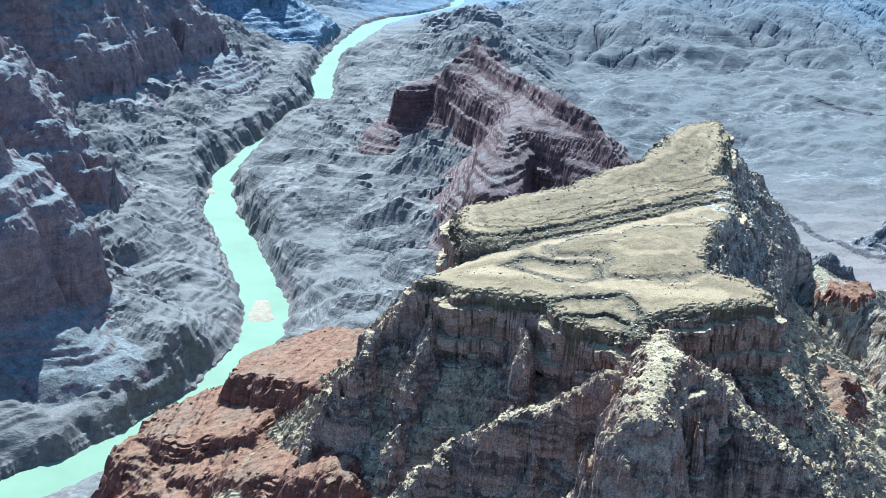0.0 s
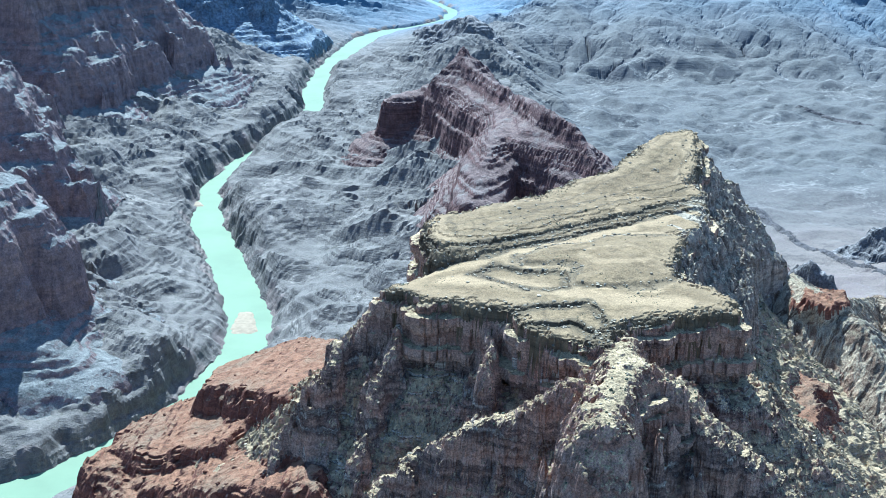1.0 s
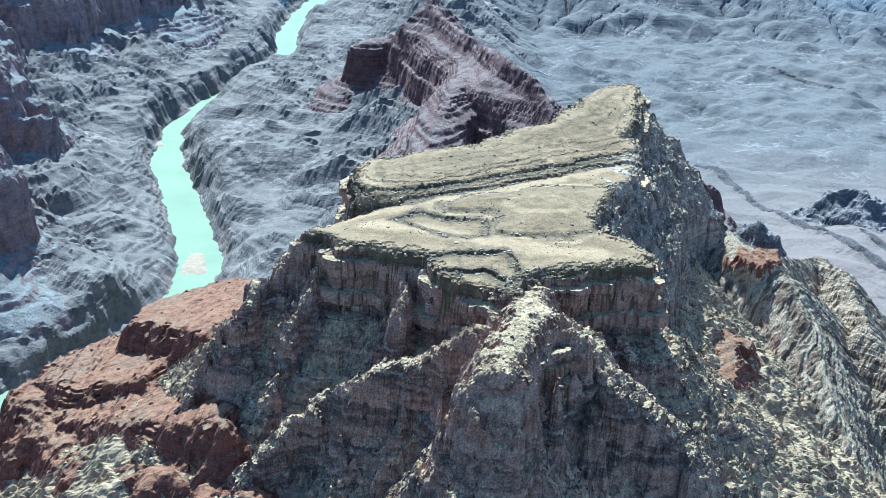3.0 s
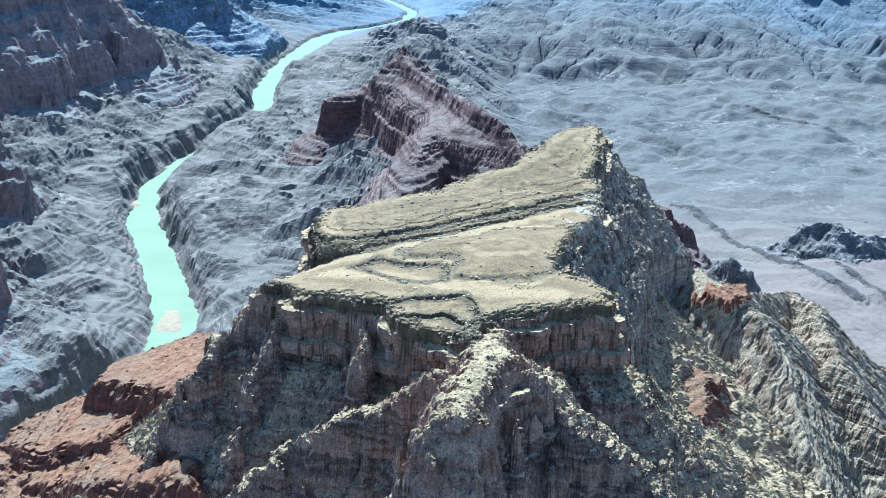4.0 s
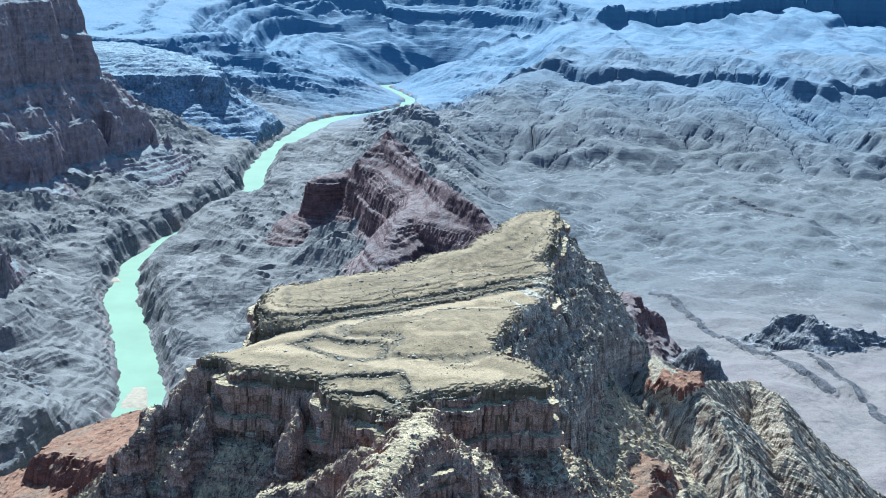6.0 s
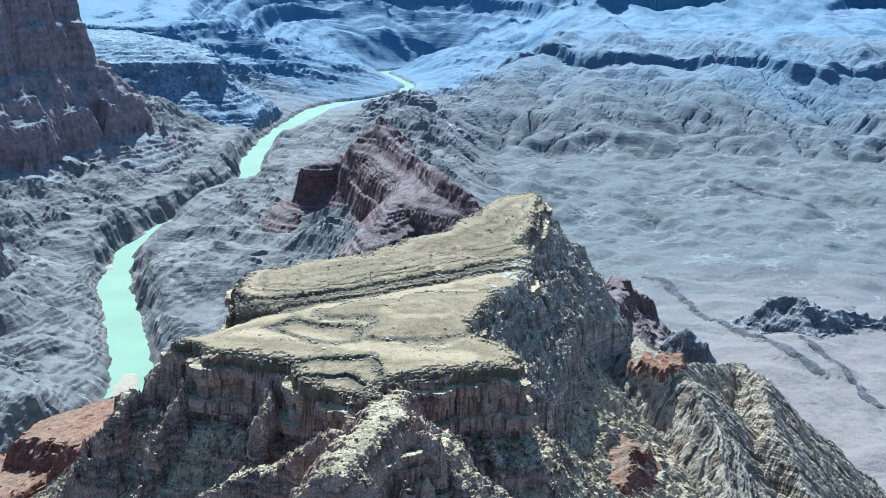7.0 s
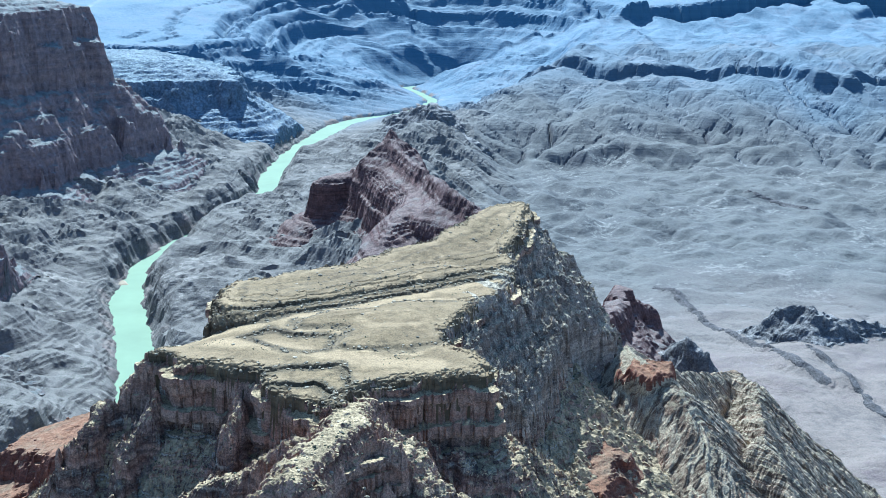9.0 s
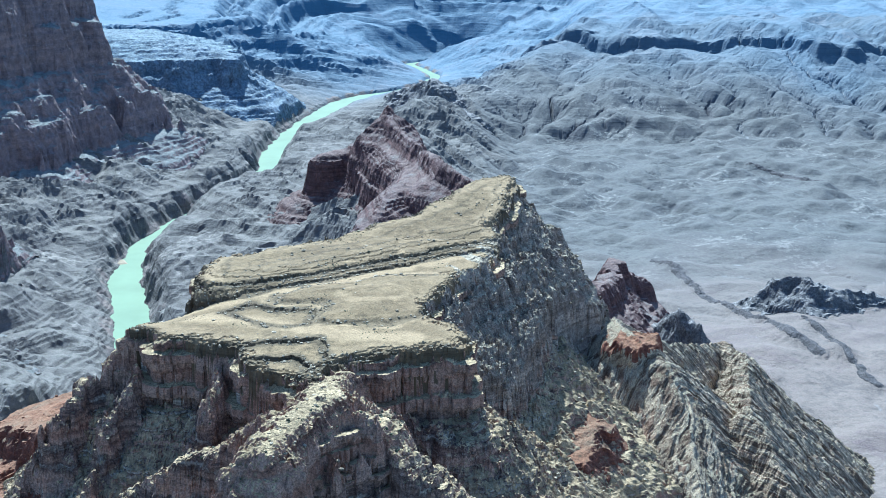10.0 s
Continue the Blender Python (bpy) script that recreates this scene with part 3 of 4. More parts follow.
def cap_level(x, y):
    ragged = 1.3 * blocks(x, y, 4.2, 2)[0] + 0.8 * blocks(x, y, 1.7, 3)[0]
    z = np.interp(y, [430, 465, 500, 530, 560, 610, 640, 668, 700], [199.5, 200.5, 201.5, 202.5, 202.5, 203.0, 207.0, 214.5, 219.0]) + 0.01 * (x - 80) + 1.2 * fbm(x, y, 60, 2, 81)
    u = inside(x, y, UPPER) + 3.5 * fbm(x, y, 30, 4, 84) + ragged
    z = z - 10 * np.exp(-((x + 5) / 28) ** 2 - ((y - 522) / 24) ** 2) * smooth(-u, 1, 9)
    dome = inside(x, y, DOME) + 5 * fbm(x, y, 22, 4, 83)
    z = z + 1.5 * smooth(dome, -3, 3) + 1.8 * smooth(dome, 3, 18)
    wear = 0.75 + 0.7 * fbm(x, y, 26, 3, 94)
    for outline, seed, drop in ((STEP_ONE, 88, 1.5), (STEP_TWO, 89, 1.7), (HOLLOW, 92, 1.4)):
        z = z - drop * wear * smooth(inside(x, y, outline) + 4 * fbm(x, y, 18, 4, seed) + 0.8 * ragged, -0.6, 0.6)
    for at, rise in ((-6.5, 1.6), (-3.0, 0.7), (2.0, 1.7), (3.6, 0.5), (9.5, 0.8), (16.0, 0.5)):
        z = z + rise * (0.8 + 0.5 * fbm(x + 40 * at, y, 24, 3, 95)) * smooth(u + 0.8 * at * fbm(x, y, 35, 2, 97), at, at + 0.7)
    # the rim breaks down in low ledges
    edge = inside(x, y, RIM) + 7 * fbm(x, y, 20, 3, 93) + 1.5 * ragged
    for at, drop in ((5.5, 0.6), (3.0, 1.0), (0.8, 1.2)):
        z = z - drop * (1 - smooth(edge, at - 0.5, at + 0.2))
    return z + 0.2 * fbm(x, y, 6, 3, 85)


CAP_XY = np.meshgrid(np.arange(-40, 216, 0.5), np.arange(400, 731, 0.5))
CAP_Z = cap_level(*CAP_XY)
RIM_D = inside(*np.meshgrid(np.arange(-260.0, 480), np.arange(290.0, 790)), RIM)


def mesa_top(x, y):
    return sample(CAP_Z, -40, 400, 0.5, x, y)


def rim_inside(x, y):
    return sample(RIM_D, -260, 290, 1.0, x, y)


def cap_pale(x, y):
    """Where bare pale sand shows: round the dome, along the terrace's outer edges and in worn trails."""
    n = fbm(x, y, 14, 4, 99)
    dome, u, d = inside(x, y, DOME) + 5 * fbm(x, y, 22, 4, 83), inside(x, y, UPPER), rim_inside(x, y)
    skirt = smooth(dome + 4 * n, -9, -4) * (1 - smooth(dome + 4 * n, -1.5, 1))
    shelf = smooth(-u + 6 * n, 5, 8) * (1 - smooth(-u + 6 * n, 13, 18))
    edge = (1 - smooth(d + 6 * n, 8, 15)) * smooth(d, 2, 4) * (0.5 + 0.5 * smooth(u, 4, 9))
    trail = along(x + 3 * n, y + 3 * n, [(20, 500), (45, 494), (66, 484), (84, 476), (100, 472), (120, 470)])[0]
    ring = np.abs(np.hypot((x - 100) / 20, (y - 521) / 13) - 0.8)
    tip = smooth(y + 14 * n, 655, 675) * smooth(n, -0.1, 0.25)
    return np.clip(np.maximum.reduce([0.9 * skirt, 0.75 * shelf, 0.6 * edge, 0.8 * (1 - smooth(trail, 3, 9)), 0.5 * (1 - smooth(ring + 0.3 * n, 0.05, 0.16)), 0.7 * tip]), 0, 1)


def cap_rubble(x, y):
    """Where broken stone, not gravel, covers the cap: on its ledges and along the rim."""
    u, v, d = inside(x, y, UPPER) + 3.5 * fbm(x, y, 30, 4, 84), inside(x, y, DOME) + 5 * fbm(x, y, 22, 4, 83), rim_inside(x, y)
    n = fbm(x, y, 16, 4, 87)
    band = smooth(u + 4 * n, -11, -8) * (1 - smooth(u + 4 * n, 3, 6)) * (0.35 + 0.65 * smooth(np.sin(u * 0.8 + 1.2 + 2 * n), -0.5, 0.2))
    low = smooth(v + 3 * n, -5, -3.5) * (1 - smooth(v + 3 * n, 0, 1.5)) * smooth(-u, 4, 8)
    steps = [smooth(inside(x, y, o) + 4 * fbm(x, y, 18, 4, k), -4, -1) * (1 - smooth(inside(x, y, o) + 4 * fbm(x, y, 18, 4, k), 3, 6)) for o, k in ((STEP_ONE, 88), (STEP_TWO, 89), (HOLLOW, 92))]
    rim = 1 - smooth(d + 7 * n, 1, 4.5)
    thin = 0.5 * smooth(np.sin(u * 0.55 + 3 * n), 0.6, 0.95) * smooth(u, 6, 9)
    return np.clip(np.maximum.reduce([0.95 * band, 0.7 * low, 0.85 * rim, thin, *[0.9 * k for k in steps]]), 0, 1)


def mesa_cap(x, y):
    d = rim_inside(x, y) + rough(x, y, 90, 1.2, 1.5, 0.9) - 0.5
    z = mesa_top(x, y)
    return np.where(d > 0, z, z - profile(-d, (0, 0), (0.4, 4), (1.0, 600), (10, 3000)))


def mesa_cliff(x, y):
    d = rim_inside(x, y) + rough(x, y, 90, 1.4, 1.4, 0.8)
    z = mesa_top(x, y) - 3 - profile(-d, (-9, 0), (-6, 3), (-5, 14), (-2, 17), (0, 26), (3, 31), (6, 38), (18, 56), (40, 130), (60, 240))
    return z


def mesa_talus(x, y):
    d = rim_inside(x, y) + rough(x, y, 95, 4, 3, 1.2, 1.4)
    z = 203 - profile(-d, (0, 36), (10, 42), (25, 55), (60, 86), (110, 116), (160, 156), (230, 206), (320, 270))
    return beds(z, 5.0, 0.6, 4)


def mesa_pinnacles(x, y):
    line = [(90, 446, 195), (90, 430, 197), (89, 415, 199), (82, 398, 198.5), (76, 383, 198), (72, 362, 197), (70, 352, 180), (66, 336, 150), (62, 318, 120)]
    z = crest(x, y, line, (0, 0), (7, 2), (10, 6), (13, 9), (15, 30), (20, 40), (34, 66), (80, 120), bump=2.6, size=11)
    z = np.maximum(z, crest(x, y, [(92, 424, 195), (102, 411, 196), (106, 410, 192)], (0, 0), (5, 1), (7, 16), (10, 32), (40, 80), bump=3))
    for px, py, top in ((59, 366, 192), (66, 355, 189), (62, 376, 190), (56, 372, 182), (66, 412, 189), (104, 402, 183), (112, 394, 172), (96, 388, 186), (88, 374, 184), (80, 352, 182), (108, 420, 186)):
        z = np.maximum(z, crest(x, y, [(px, py, top), (px + 1, py - 4, top - 3)], (0, 0), (1.6, 2), (3, 16), (6, 30), (30, 64), bump=2, size=6))
    return beds(z, 3.4, 0.85, 6)


def mesa_ridge_west(x, y):
    line = [(84, 432, 193), (74, 420, 190), (65, 416, 188), (54, 420, 180), (42, 421, 172), (29, 423, 166), (18, 427, 157), (11, 431, 151), (-5, 426, 142), (-22, 412, 127), (-34, 392, 108)]
    z = crest(x, y, line, (0, 0), (4, 1.5), (6, 10), (9, 24), (15, 33), (40, 60), (90, 110), bump=4.0, size=12, seed=8)
    z = np.maximum(z, crest(x, y, [(36, 466, 192), (37, 452, 184), (36, 440, 176.5), (30, 428, 165)], (0, 0), (1.5, 1), (4, 12), (8, 24), (40, 60), bump=3, size=9, seed=9))
    return beds(z, 3.6, 0.85, 9)


def mesa_spur(x, y):
    line = [(-6, 494, 197), (-14, 492, 189), (-22, 488, 179), (-30, 476, 172), (-35, 466, 166), (-44, 472, 154), (-50, 466, 141), (-60, 458, 124)]
    z = crest(x, y, line, (0, 0), (3, 1.5), (5, 12), (8, 22), (12, 34), (40, 70), (90, 120), bump=4.5, size=13, seed=12)
    z = np.maximum(z, crest(x, y, [(-2, 476, 184), (-10, 461, 167), (-9, 450, 159), (-16, 442, 146), (-30, 436, 124)], (0, 0), (2, 1), (5, 10), (9, 22), (40, 58), bump=4, size=11, seed=14))
    return beds(z, 4.2, 0.8, 3)


def mesa_ridge_east(x, y):
    line = [(104, 424, 188), (113, 417, 184), (119, 415, 181), (128, 411, 172), (142, 407, 161), (158, 402, 146), (172, 392, 122)]
    z = crest(x, y, line, (0, 0), (6, 2), (10, 7), (12, 24), (18, 34), (50, 66), (90, 110), bump=4.0, size=12, seed=15)
    z = np.maximum(z, crest(x, y, [(118, 452, 176), (140, 440, 166), (160, 452, 158), (176, 440, 140)], (0, 0), (4, 3), (9, 22), (16, 30), (50, 60), (90, 110), bump=4, size=12, seed=16))
    return beds(z, 3.8, 0.85, 7)


EAST = [(118, 512), (146, 497), (158, 506), (168, 535), (178, 562), (184, 584), (188, 606), (194, 626), (203, 642), (214, 654), (224, 661), (228, 672), (212, 690), (190, 706), (170, 702), (150, 640)]


def mesa_east_face(x, y):
    """The steep broken face under the eastern rim, cut off by a cliff."""
    rim = np.interp(y, [460, 500, 560, 610, 640, 668, 700], [200, 202, 204, 207, 211, 218, 222])
    out = np.maximum(-rim_inside(x, y) + rough(x, y, 96, 1.5, 2.5, 1.2), 0)
    edge = inside(x, y, EAST) + rough(x, y, 97, 1.5, 2.0, 1.0)
    z = rim - profile(out, (0, 1.5), (2, 9), (9, 14), (11, 19), (20, 28), (45, 55), (60, 76))
    z = z + 3.2 * (ridged(x + 0.9 * y, 0.25 * (x - y), 15, 2, 98) - 0.6)
    return beds(z, 4.5, 0.6, 5) - profile(-edge, (0, 0), (0.6, 6), (1.8, 22), (5, 28), (40, 64), (100, 130))


# ---- red ledges below the mesa ----
def slab(x, y, outline, at, slope, seed, drop):
    d = inside(x, y, outline) + rough(x, y, seed, 3, 2.5, 1.0)
    z = at[2] + slope[0] * (x - at[0]) + slope[1] * (y - at[1])
    return z - profile(-d, (0, 0), (1.5, 4), (4, 6), (6, drop * 0.6), (9, drop * 0.7), (12, drop), (34, drop + 30), (80, drop + 90), (160, drop + 170))


RED_UPPER = [(-108, 562), (-100, 588), (-60, 600), (-10, 560), (-25, 500), (-60, 505), (-80, 530)]
RED_MIDDLE = [(-150, 540), (-148, 566), (-120, 580), (-95, 570), (-70, 525), (-88, 500), (-122, 512)]
RED_LOWER = [(-146, 517), (-120, 516), (-75, 496), (-45, 470), (-35, 430), (-62, 445), (-92, 470)]


def red_upper(x, y):
    return beds(slab(x, y, RED_UPPER, (-100, 568, 119), (0.25, -0.1), 101, 24), 3.2, 0.85, 3)


def red_middle(x, y):
    return beds(slab(x, y, RED_MIDDLE, (-124, 545, 99), (0.36, -0.03), 105, 18), 3.0, 0.8, 5)


def red_lower(x, y):
    return beds(slab(x, y, RED_LOWER, (-92, 472, 107), (0.42, -0.05), 108, 20), 3.4, 0.85, 7)


def red_foot(x, y):
    return beds(crest(x, y, [(-20, 400, 118), (-60, 425, 112), (-110, 470, 92), (-150, 520, 88), (-160, 538, 88), (-168, 541, 70), (-176, 544, 48), (-184, 550, 20)], (0, 0), (10, 5), (20, 22), (40, 40), (120, 120), bump=6, size=25, seed=33), 4, 0.8, 1)


# ---- folded ridge east of the mesa ----
def fold_west(x, y):
    line = [(232, 668, 142), (237, 641, 141), (255, 619, 133), (262, 580, 114), (262, 541, 97), (272, 480, 60), (285, 400, 20)]
    return beds(crest(x, y, line, (0, 0), (10, 6), (40, 32), (90, 76), (160, 150), bump=1.6, size=18, seed=44), 3.4, 0.5, 2, 0.5 * x * -1 + 0.35 * y * -1)


def fold_east(x, y):
    line = [(237, 660, 136), (270, 690, 118), (313, 742, 100), (321, 705, 105), (312, 655, 106), (302, 605, 110), (310, 555, 92), (330, 490, 56), (350, 410, 20)]
    return beds(crest(x, y, line, (0, 0), (5, 4), (12, 14), (50, 48), (90, 84), (160, 150), bump=2.2, size=18, seed=47), 3.6, 0.5, 6, -0.6 * x)


def fold_red(x, y):
    shelf = [(224, 634), (230, 654), (254, 648), (250, 630), (238, 624)]
    return np.where(inside(x, y, shelf) > -4, slab(x, y, shelf, (237, 641, 139.5), (0.0, 0.06), 151, 6), -1e4)


def red_cliff_east(x, y):
    return slab(x, y, [(186, 518), (192, 545), (208, 566), (216, 556), (210, 530), (202, 512)], (198, 533, 121), (-0.1, 0.1), 153, 15)


def fold_back(x, y):
    line = [(200, 735, 138), (225, 790, 120), (252, 870, 105), (262, 945, 100), (286, 958, 80), (300, 1030, 42)]
    return beds(crest(x, y, line, (0, 0), (8, 3), (12, 20), (20, 26), (60, 60), (130, 120), bump=4, size=22, seed=49), 5, 0.85, 6)


# ---- the butte ----
def butte_main(x, y):
    line = [(158, 1000, 118), (141, 1050, 142), (117, 1095, 151), (104, 1150, 147), (78, 1250, 142), (56, 1325, 143), (47, 1350, 153), (42, 1370, 164), (30, 1388, 140), (22, 1400, 120)]
    d, side, run, z = along(x, y, line)
    d = np.maximum(d - 3 + rough(x, y, 120, 3.5, 0.9, 0.5, 2.2) * (1 - smooth(d, 45, 80)), 0)
    z = np.maximum(z, crest(x, y, [(41, 1374, 163), (44, 1362, 161)], (0, 0), (4, 5), (7, 16), (40, 60), (200, 300)))
    return beds(z - profile(d, (0, 0), (3, 5), (7, 14), (34, 31), (37, 46), (44, 50), (47, 74), (72, 92), (110, 132), (200, 230)), 7, 0.75, 3)


def butte_arm(x, y):
    """The lower western shoulder, cliff-edged all round."""
    line = [(40, 1372, 152), (24, 1378, 134), (8, 1380, 118), (-14, 1378, 108), (-30, 1366, 105)]
    d, side, run, z = along(x, y, line)
    d = np.maximum(d - 3 + rough(x, y, 124, 3.0, 0.9, 0.5, 2.2) * (1 - smooth(d, 30, 60)), 0)
    return beds(z - profile(d, (0, 0), (10, 3), (17, 7), (20, 30), (23, 32), (26, 46), (40, 50), (110, 90), (200, 190)), 6, 0.75, 6)


def butte_talus(x, y):
    """The sunlit apron that runs down from the eastern crest to a cliff of its own."""
    line = [(95, 1200, 132), (80, 1140, 127), (74, 1100, 125), (60, 1040, 116), (50, 990, 100)]
    d, side, run, z = along(x, y, line)
    d = np.maximum(d - 3 + rough(x, y, 127, 4, 1.2, 0.6, 2.0) * (1 - smooth(d, 40, 70)), 0)
    return beds(z - profile(d, (0, 0), (12, 6), (24, 14), (27, 40), (40, 47), (110, 110), (200, 220)), 5, 0.6, 2)


# ---- canyon walls west of the river ----
def tiered(outline, base, tiers, seed, start=-1e4, end=1e4):
    """A wall of cliffs set back from one another: tiers are (distance inside the outline, height)."""
    def heights(x, y):
        d = inside(x, y, outline) + 14 * fbm(x, y, 150, 2, seed + 20) + 24 * (ridged(x, y, 95, 2, seed + 24, 0.4) - 0.62)
        d = d + rough(x, y, seed, 4, 3, 2.0, 2.2) * smooth(d, -14, 0)
        z = np.interp(d, [-1000, -200, -60, 0, 160, 600], [base - 700, base - 130, base - 32, base, base + 34, base + 60])
        done = base
        for k, (at, top) in enumerate(tiers):
            e = d + 20 * fbm(x, y, 70, 3, seed + 40 + k) + 15 * (ridged(x, y, 52, 2, seed + 50 + k) - 0.6)
            rise = top - done - 0.21 * at + 0.21 * (tiers[k - 1][0] if k else 0)
            z = z + rise * (0.56 * smooth(e, at, at + 3.5) + 0.14 * smooth(e, at + 4, at + 9) + 0.3 * smooth(e, at + 9, at + 12))
            done = top
        off, _, _, wide = along(x, y, RIVER)
        z = z - 60 * (1 - smooth(off - wide, 3, 12))
        return np.where((d >= start) & (d < end), z, z - 0.5)
    return heights


SOUTH = [(-700, 700), (-420, 735), (-330, 752), (-285, 765), (-262, 775), (-264, 800), (-250, 832), (-258, 862), (-300, 912), (-330, 965), (-700, 1010)]
MIDDLE = [(-700, 1000), (-400, 1015), (-318, 1028), (-298, 1050), (-308, 1092), (-334, 1136), (-376, 1190), (-396, 1285), (-428, 1365), (-700, 1400)]
NORTH = [(-800, 1310), (-446, 1396), (-402, 1436), (-394, 1500), (-368, 1575), (-346, 1640), (-322, 1690), (-306, 1732), (-340, 1790), (-420, 1880), (-800, 2050)]
SOUTH_TIERS, MIDDLE_TIERS = [(2, 104), (22, 124), (38, 142), (56, 160), (74, 180), (98, 205), (130, 230)], [(2, 98), (26, 122), (46, 146), (66, 170), (92, 205), (126, 238)]
NORTH_TIERS = [(2, 118), (24, 136), (36, 152), (48, 170), (66, 228), (84, 276)]
WALL_LABEL = "dark red-brown canyon wall of stepped cliffs above grey slopes"


# ---- far hill and benches ----

BENCH = [(-272, 2170), (-276, 2235), (-330, 2420), (-430, 2600), (-1000, 2700), (-1000, 2100), (-520, 2095), (-400, 2120)]

# ---- the landforms: name, label, category, grid, masses, finish, bite, group ----
def far_slope(x, y):
    line = [(160, 1960, 30), (120, 2050, 55), (99, 2090, 72), (74, 2132, 95), (40, 2200, 74), (0, 2300, 48), (-30, 2400, 20)]
    return crest(x, y, line, (0, 0), (8, 4), (30, 26), (90, 62), (200, 120), bump=14, size=40, seed=61)


def knob_crag(x, y):
    return crest(x, y, [(296, 862, 80), (305, 855, 87), (314, 850, 80)], (0, 0), (3, 4), (8, 12), (14, 22), (34, 44), (60, 80), bump=3, size=9, seed=5)


def hill_crag(x, y):
    line = [(420, 1042, 50), (440, 1036, 58), (452, 1031, 63), (478, 1032, 50), (520, 1045, 40), (560, 1050, 34)]
    return crest(x, y, line, (0, 0), (5, 6), (14, 16), (26, 25), (50, 38), (90, 54), bump=5, size=16, seed=5)


DIKE = [(340, 1230, 30), (358, 1191, 30), (370, 1099, 31), (395, 1017, 30), (413, 958, 28), (430, 900, 24)]
DIKE_SOUTH = [(436, 985, 24), (444, 960, 25), (448, 917, 26), (452, 880, 24), (456, 840, 20)]
DIKE_FAR = [(560, 1750, 6), (592, 1721, 9), (620, 1690, 9), (640, 1664, 6)]


def dike(line, wide):
    def heights(x, y):
        d, side, run, z = along(x + 5 * fbm(x, y, 30, 3, 71), y, line)
        return floor_raw(x, y) - 2 + profile(-d, (-wide - 6, -8), (-wide, 3), (0, 6)) * smooth(fbm(run, 0 * run, 40, 3, 73), -0.5, -0.1)
    return heights


def bed_level(x, y, z):
    """Across the folded beds: a chevron about an axis that runs down the ridge."""
    u = 0.86 * (x - 268) + 0.5 * (y - 600) + 7 * fbm(x, y, 50, 2, 55)
    return 0.55 * z + 0.75 * np.sqrt(u * u + 60) + 0.1 * (y - 600)


def fold_finish(x, y, z):
    v = bed_level(x, y, z) + 1.5 * fbm(x, y, 12, 3, 57)
    w = v / 5.2 + 0.35 * np.sin(v / 5.2 * 2.3)
    return z + 1.9 * np.abs(w % 1 * 2 - 1) ** 0.6 + 0.8 * np.abs(v / 1.9 % 1 * 2 - 1) + 0.35 * blocks(x, y, 2.2, 6)[0] - 1.2


def bedded(thick, bite, seed, dip=(0.0, 0.0), wave=1.0):
    return lambda x, y, z: beds(z, thick, bite, seed, wave * fbm(x, y, 30, 3, seed) - dip[0] * x - dip[1] * y) + 0.07 * thick * blocks(x, y, 0.8 * thick, seed)[0]


def mesa_finish(x, y, z):
    top = mesa_top(x, y)
    d = rim_inside(x, y)
    gy, gx = np.gradient(z, y[:, 0], x[0])
    bold = 0.3 + 0.7 * smooth(np.hypot(gx, gy), 0.35, 1.1)
    cliff = beds(z, 3.4, 0.9, 1, -0.08 * y + 1.2 * fbm(x, y, 30, 3, 2)) + bold * (1.1 * blocks(x, y, 4.4, 6)[0] + 0.75 * blocks(x, y, 2.4, 4)[0] + 0.4 * blocks(x, y, 1.2, 5)[0])
    return np.where((d > 1) & (z > top - 2.5), top, cliff)


NEAR = [("mesa", "flat-topped tan sandstone mesa with banded cliffs and broken pinnacles", "mesa",
         lines((-200, -75, 1.6), (-75, 190, 0.5), (190, 330, 1.4)), lines((300, 345, 1.4), (345, 480, 0.5), (480, 620, 0.65), (620, 710, 0.9), (710, 780, 1.5)),
         [("caprock", mesa_cap, m_cap, "tan gravelly caprock with low curving ledges"), ("cliff", mesa_cliff, m_cliff, "dark banded cliff below the rim"),
          ("talus", mesa_talus, m_talus, "olive-grey rubble slope"), ("pinnacle_ridge", mesa_pinnacles, m_cliff, "broken pinnacles with sunlit tops"),
          ("west_ridge", mesa_ridge_west, m_cliff, ""), ("spur", mesa_spur, m_cliff, "steep buttress of grey-brown rock"),
          ("east_ridge", mesa_ridge_east, m_cliff, ""), ("east_face", mesa_east_face, m_face, "steep broken face above a shaded cliff")],
         mesa_finish, 1.0, ""),
        ("red_ledges", "brick-red ledgy sandstone shelves stepping down beside the mesa", "rock shelf", lines((-240, 20, 0.9)), lines((340, 620, 0.9)),
         [("upper_shelf", red_upper, m_red, "red shelf with a rubbly top"), ("middle_shelf", red_middle, m_red, ""), ("lower_shelf", red_lower, m_red, ""),
          ("foot_slope", red_foot, m_red, "red-brown lower slope")], bedded(3.0, 0.9, 3, (0.2, -0.05)), 1.0, ""),
        ("folded_ridge", "tilted and folded grey-brown strata in a steep ridge", "ridge", lines((170, 460, 0.9)), lines((380, 760, 0.9)),
         [("west_limb", fold_west, m_fold, "chevron-folded beds with a red crest"), ("east_limb", fold_east, m_fold, "pale crest with a dark pinnacle"), ("red_crest", fold_red, m_red, "small red shale patch")],
         fold_finish, 0.6, ""),
        ("red_outcrop", "dark red ledge standing out of the rubble slope", "rock shelf", lines((165, 240, 0.9)), lines((490, 590, 0.9)),
         [("ledge", red_cliff_east, m_red, "")], bedded(2.6, 0.9, 5), 0.9, "")]
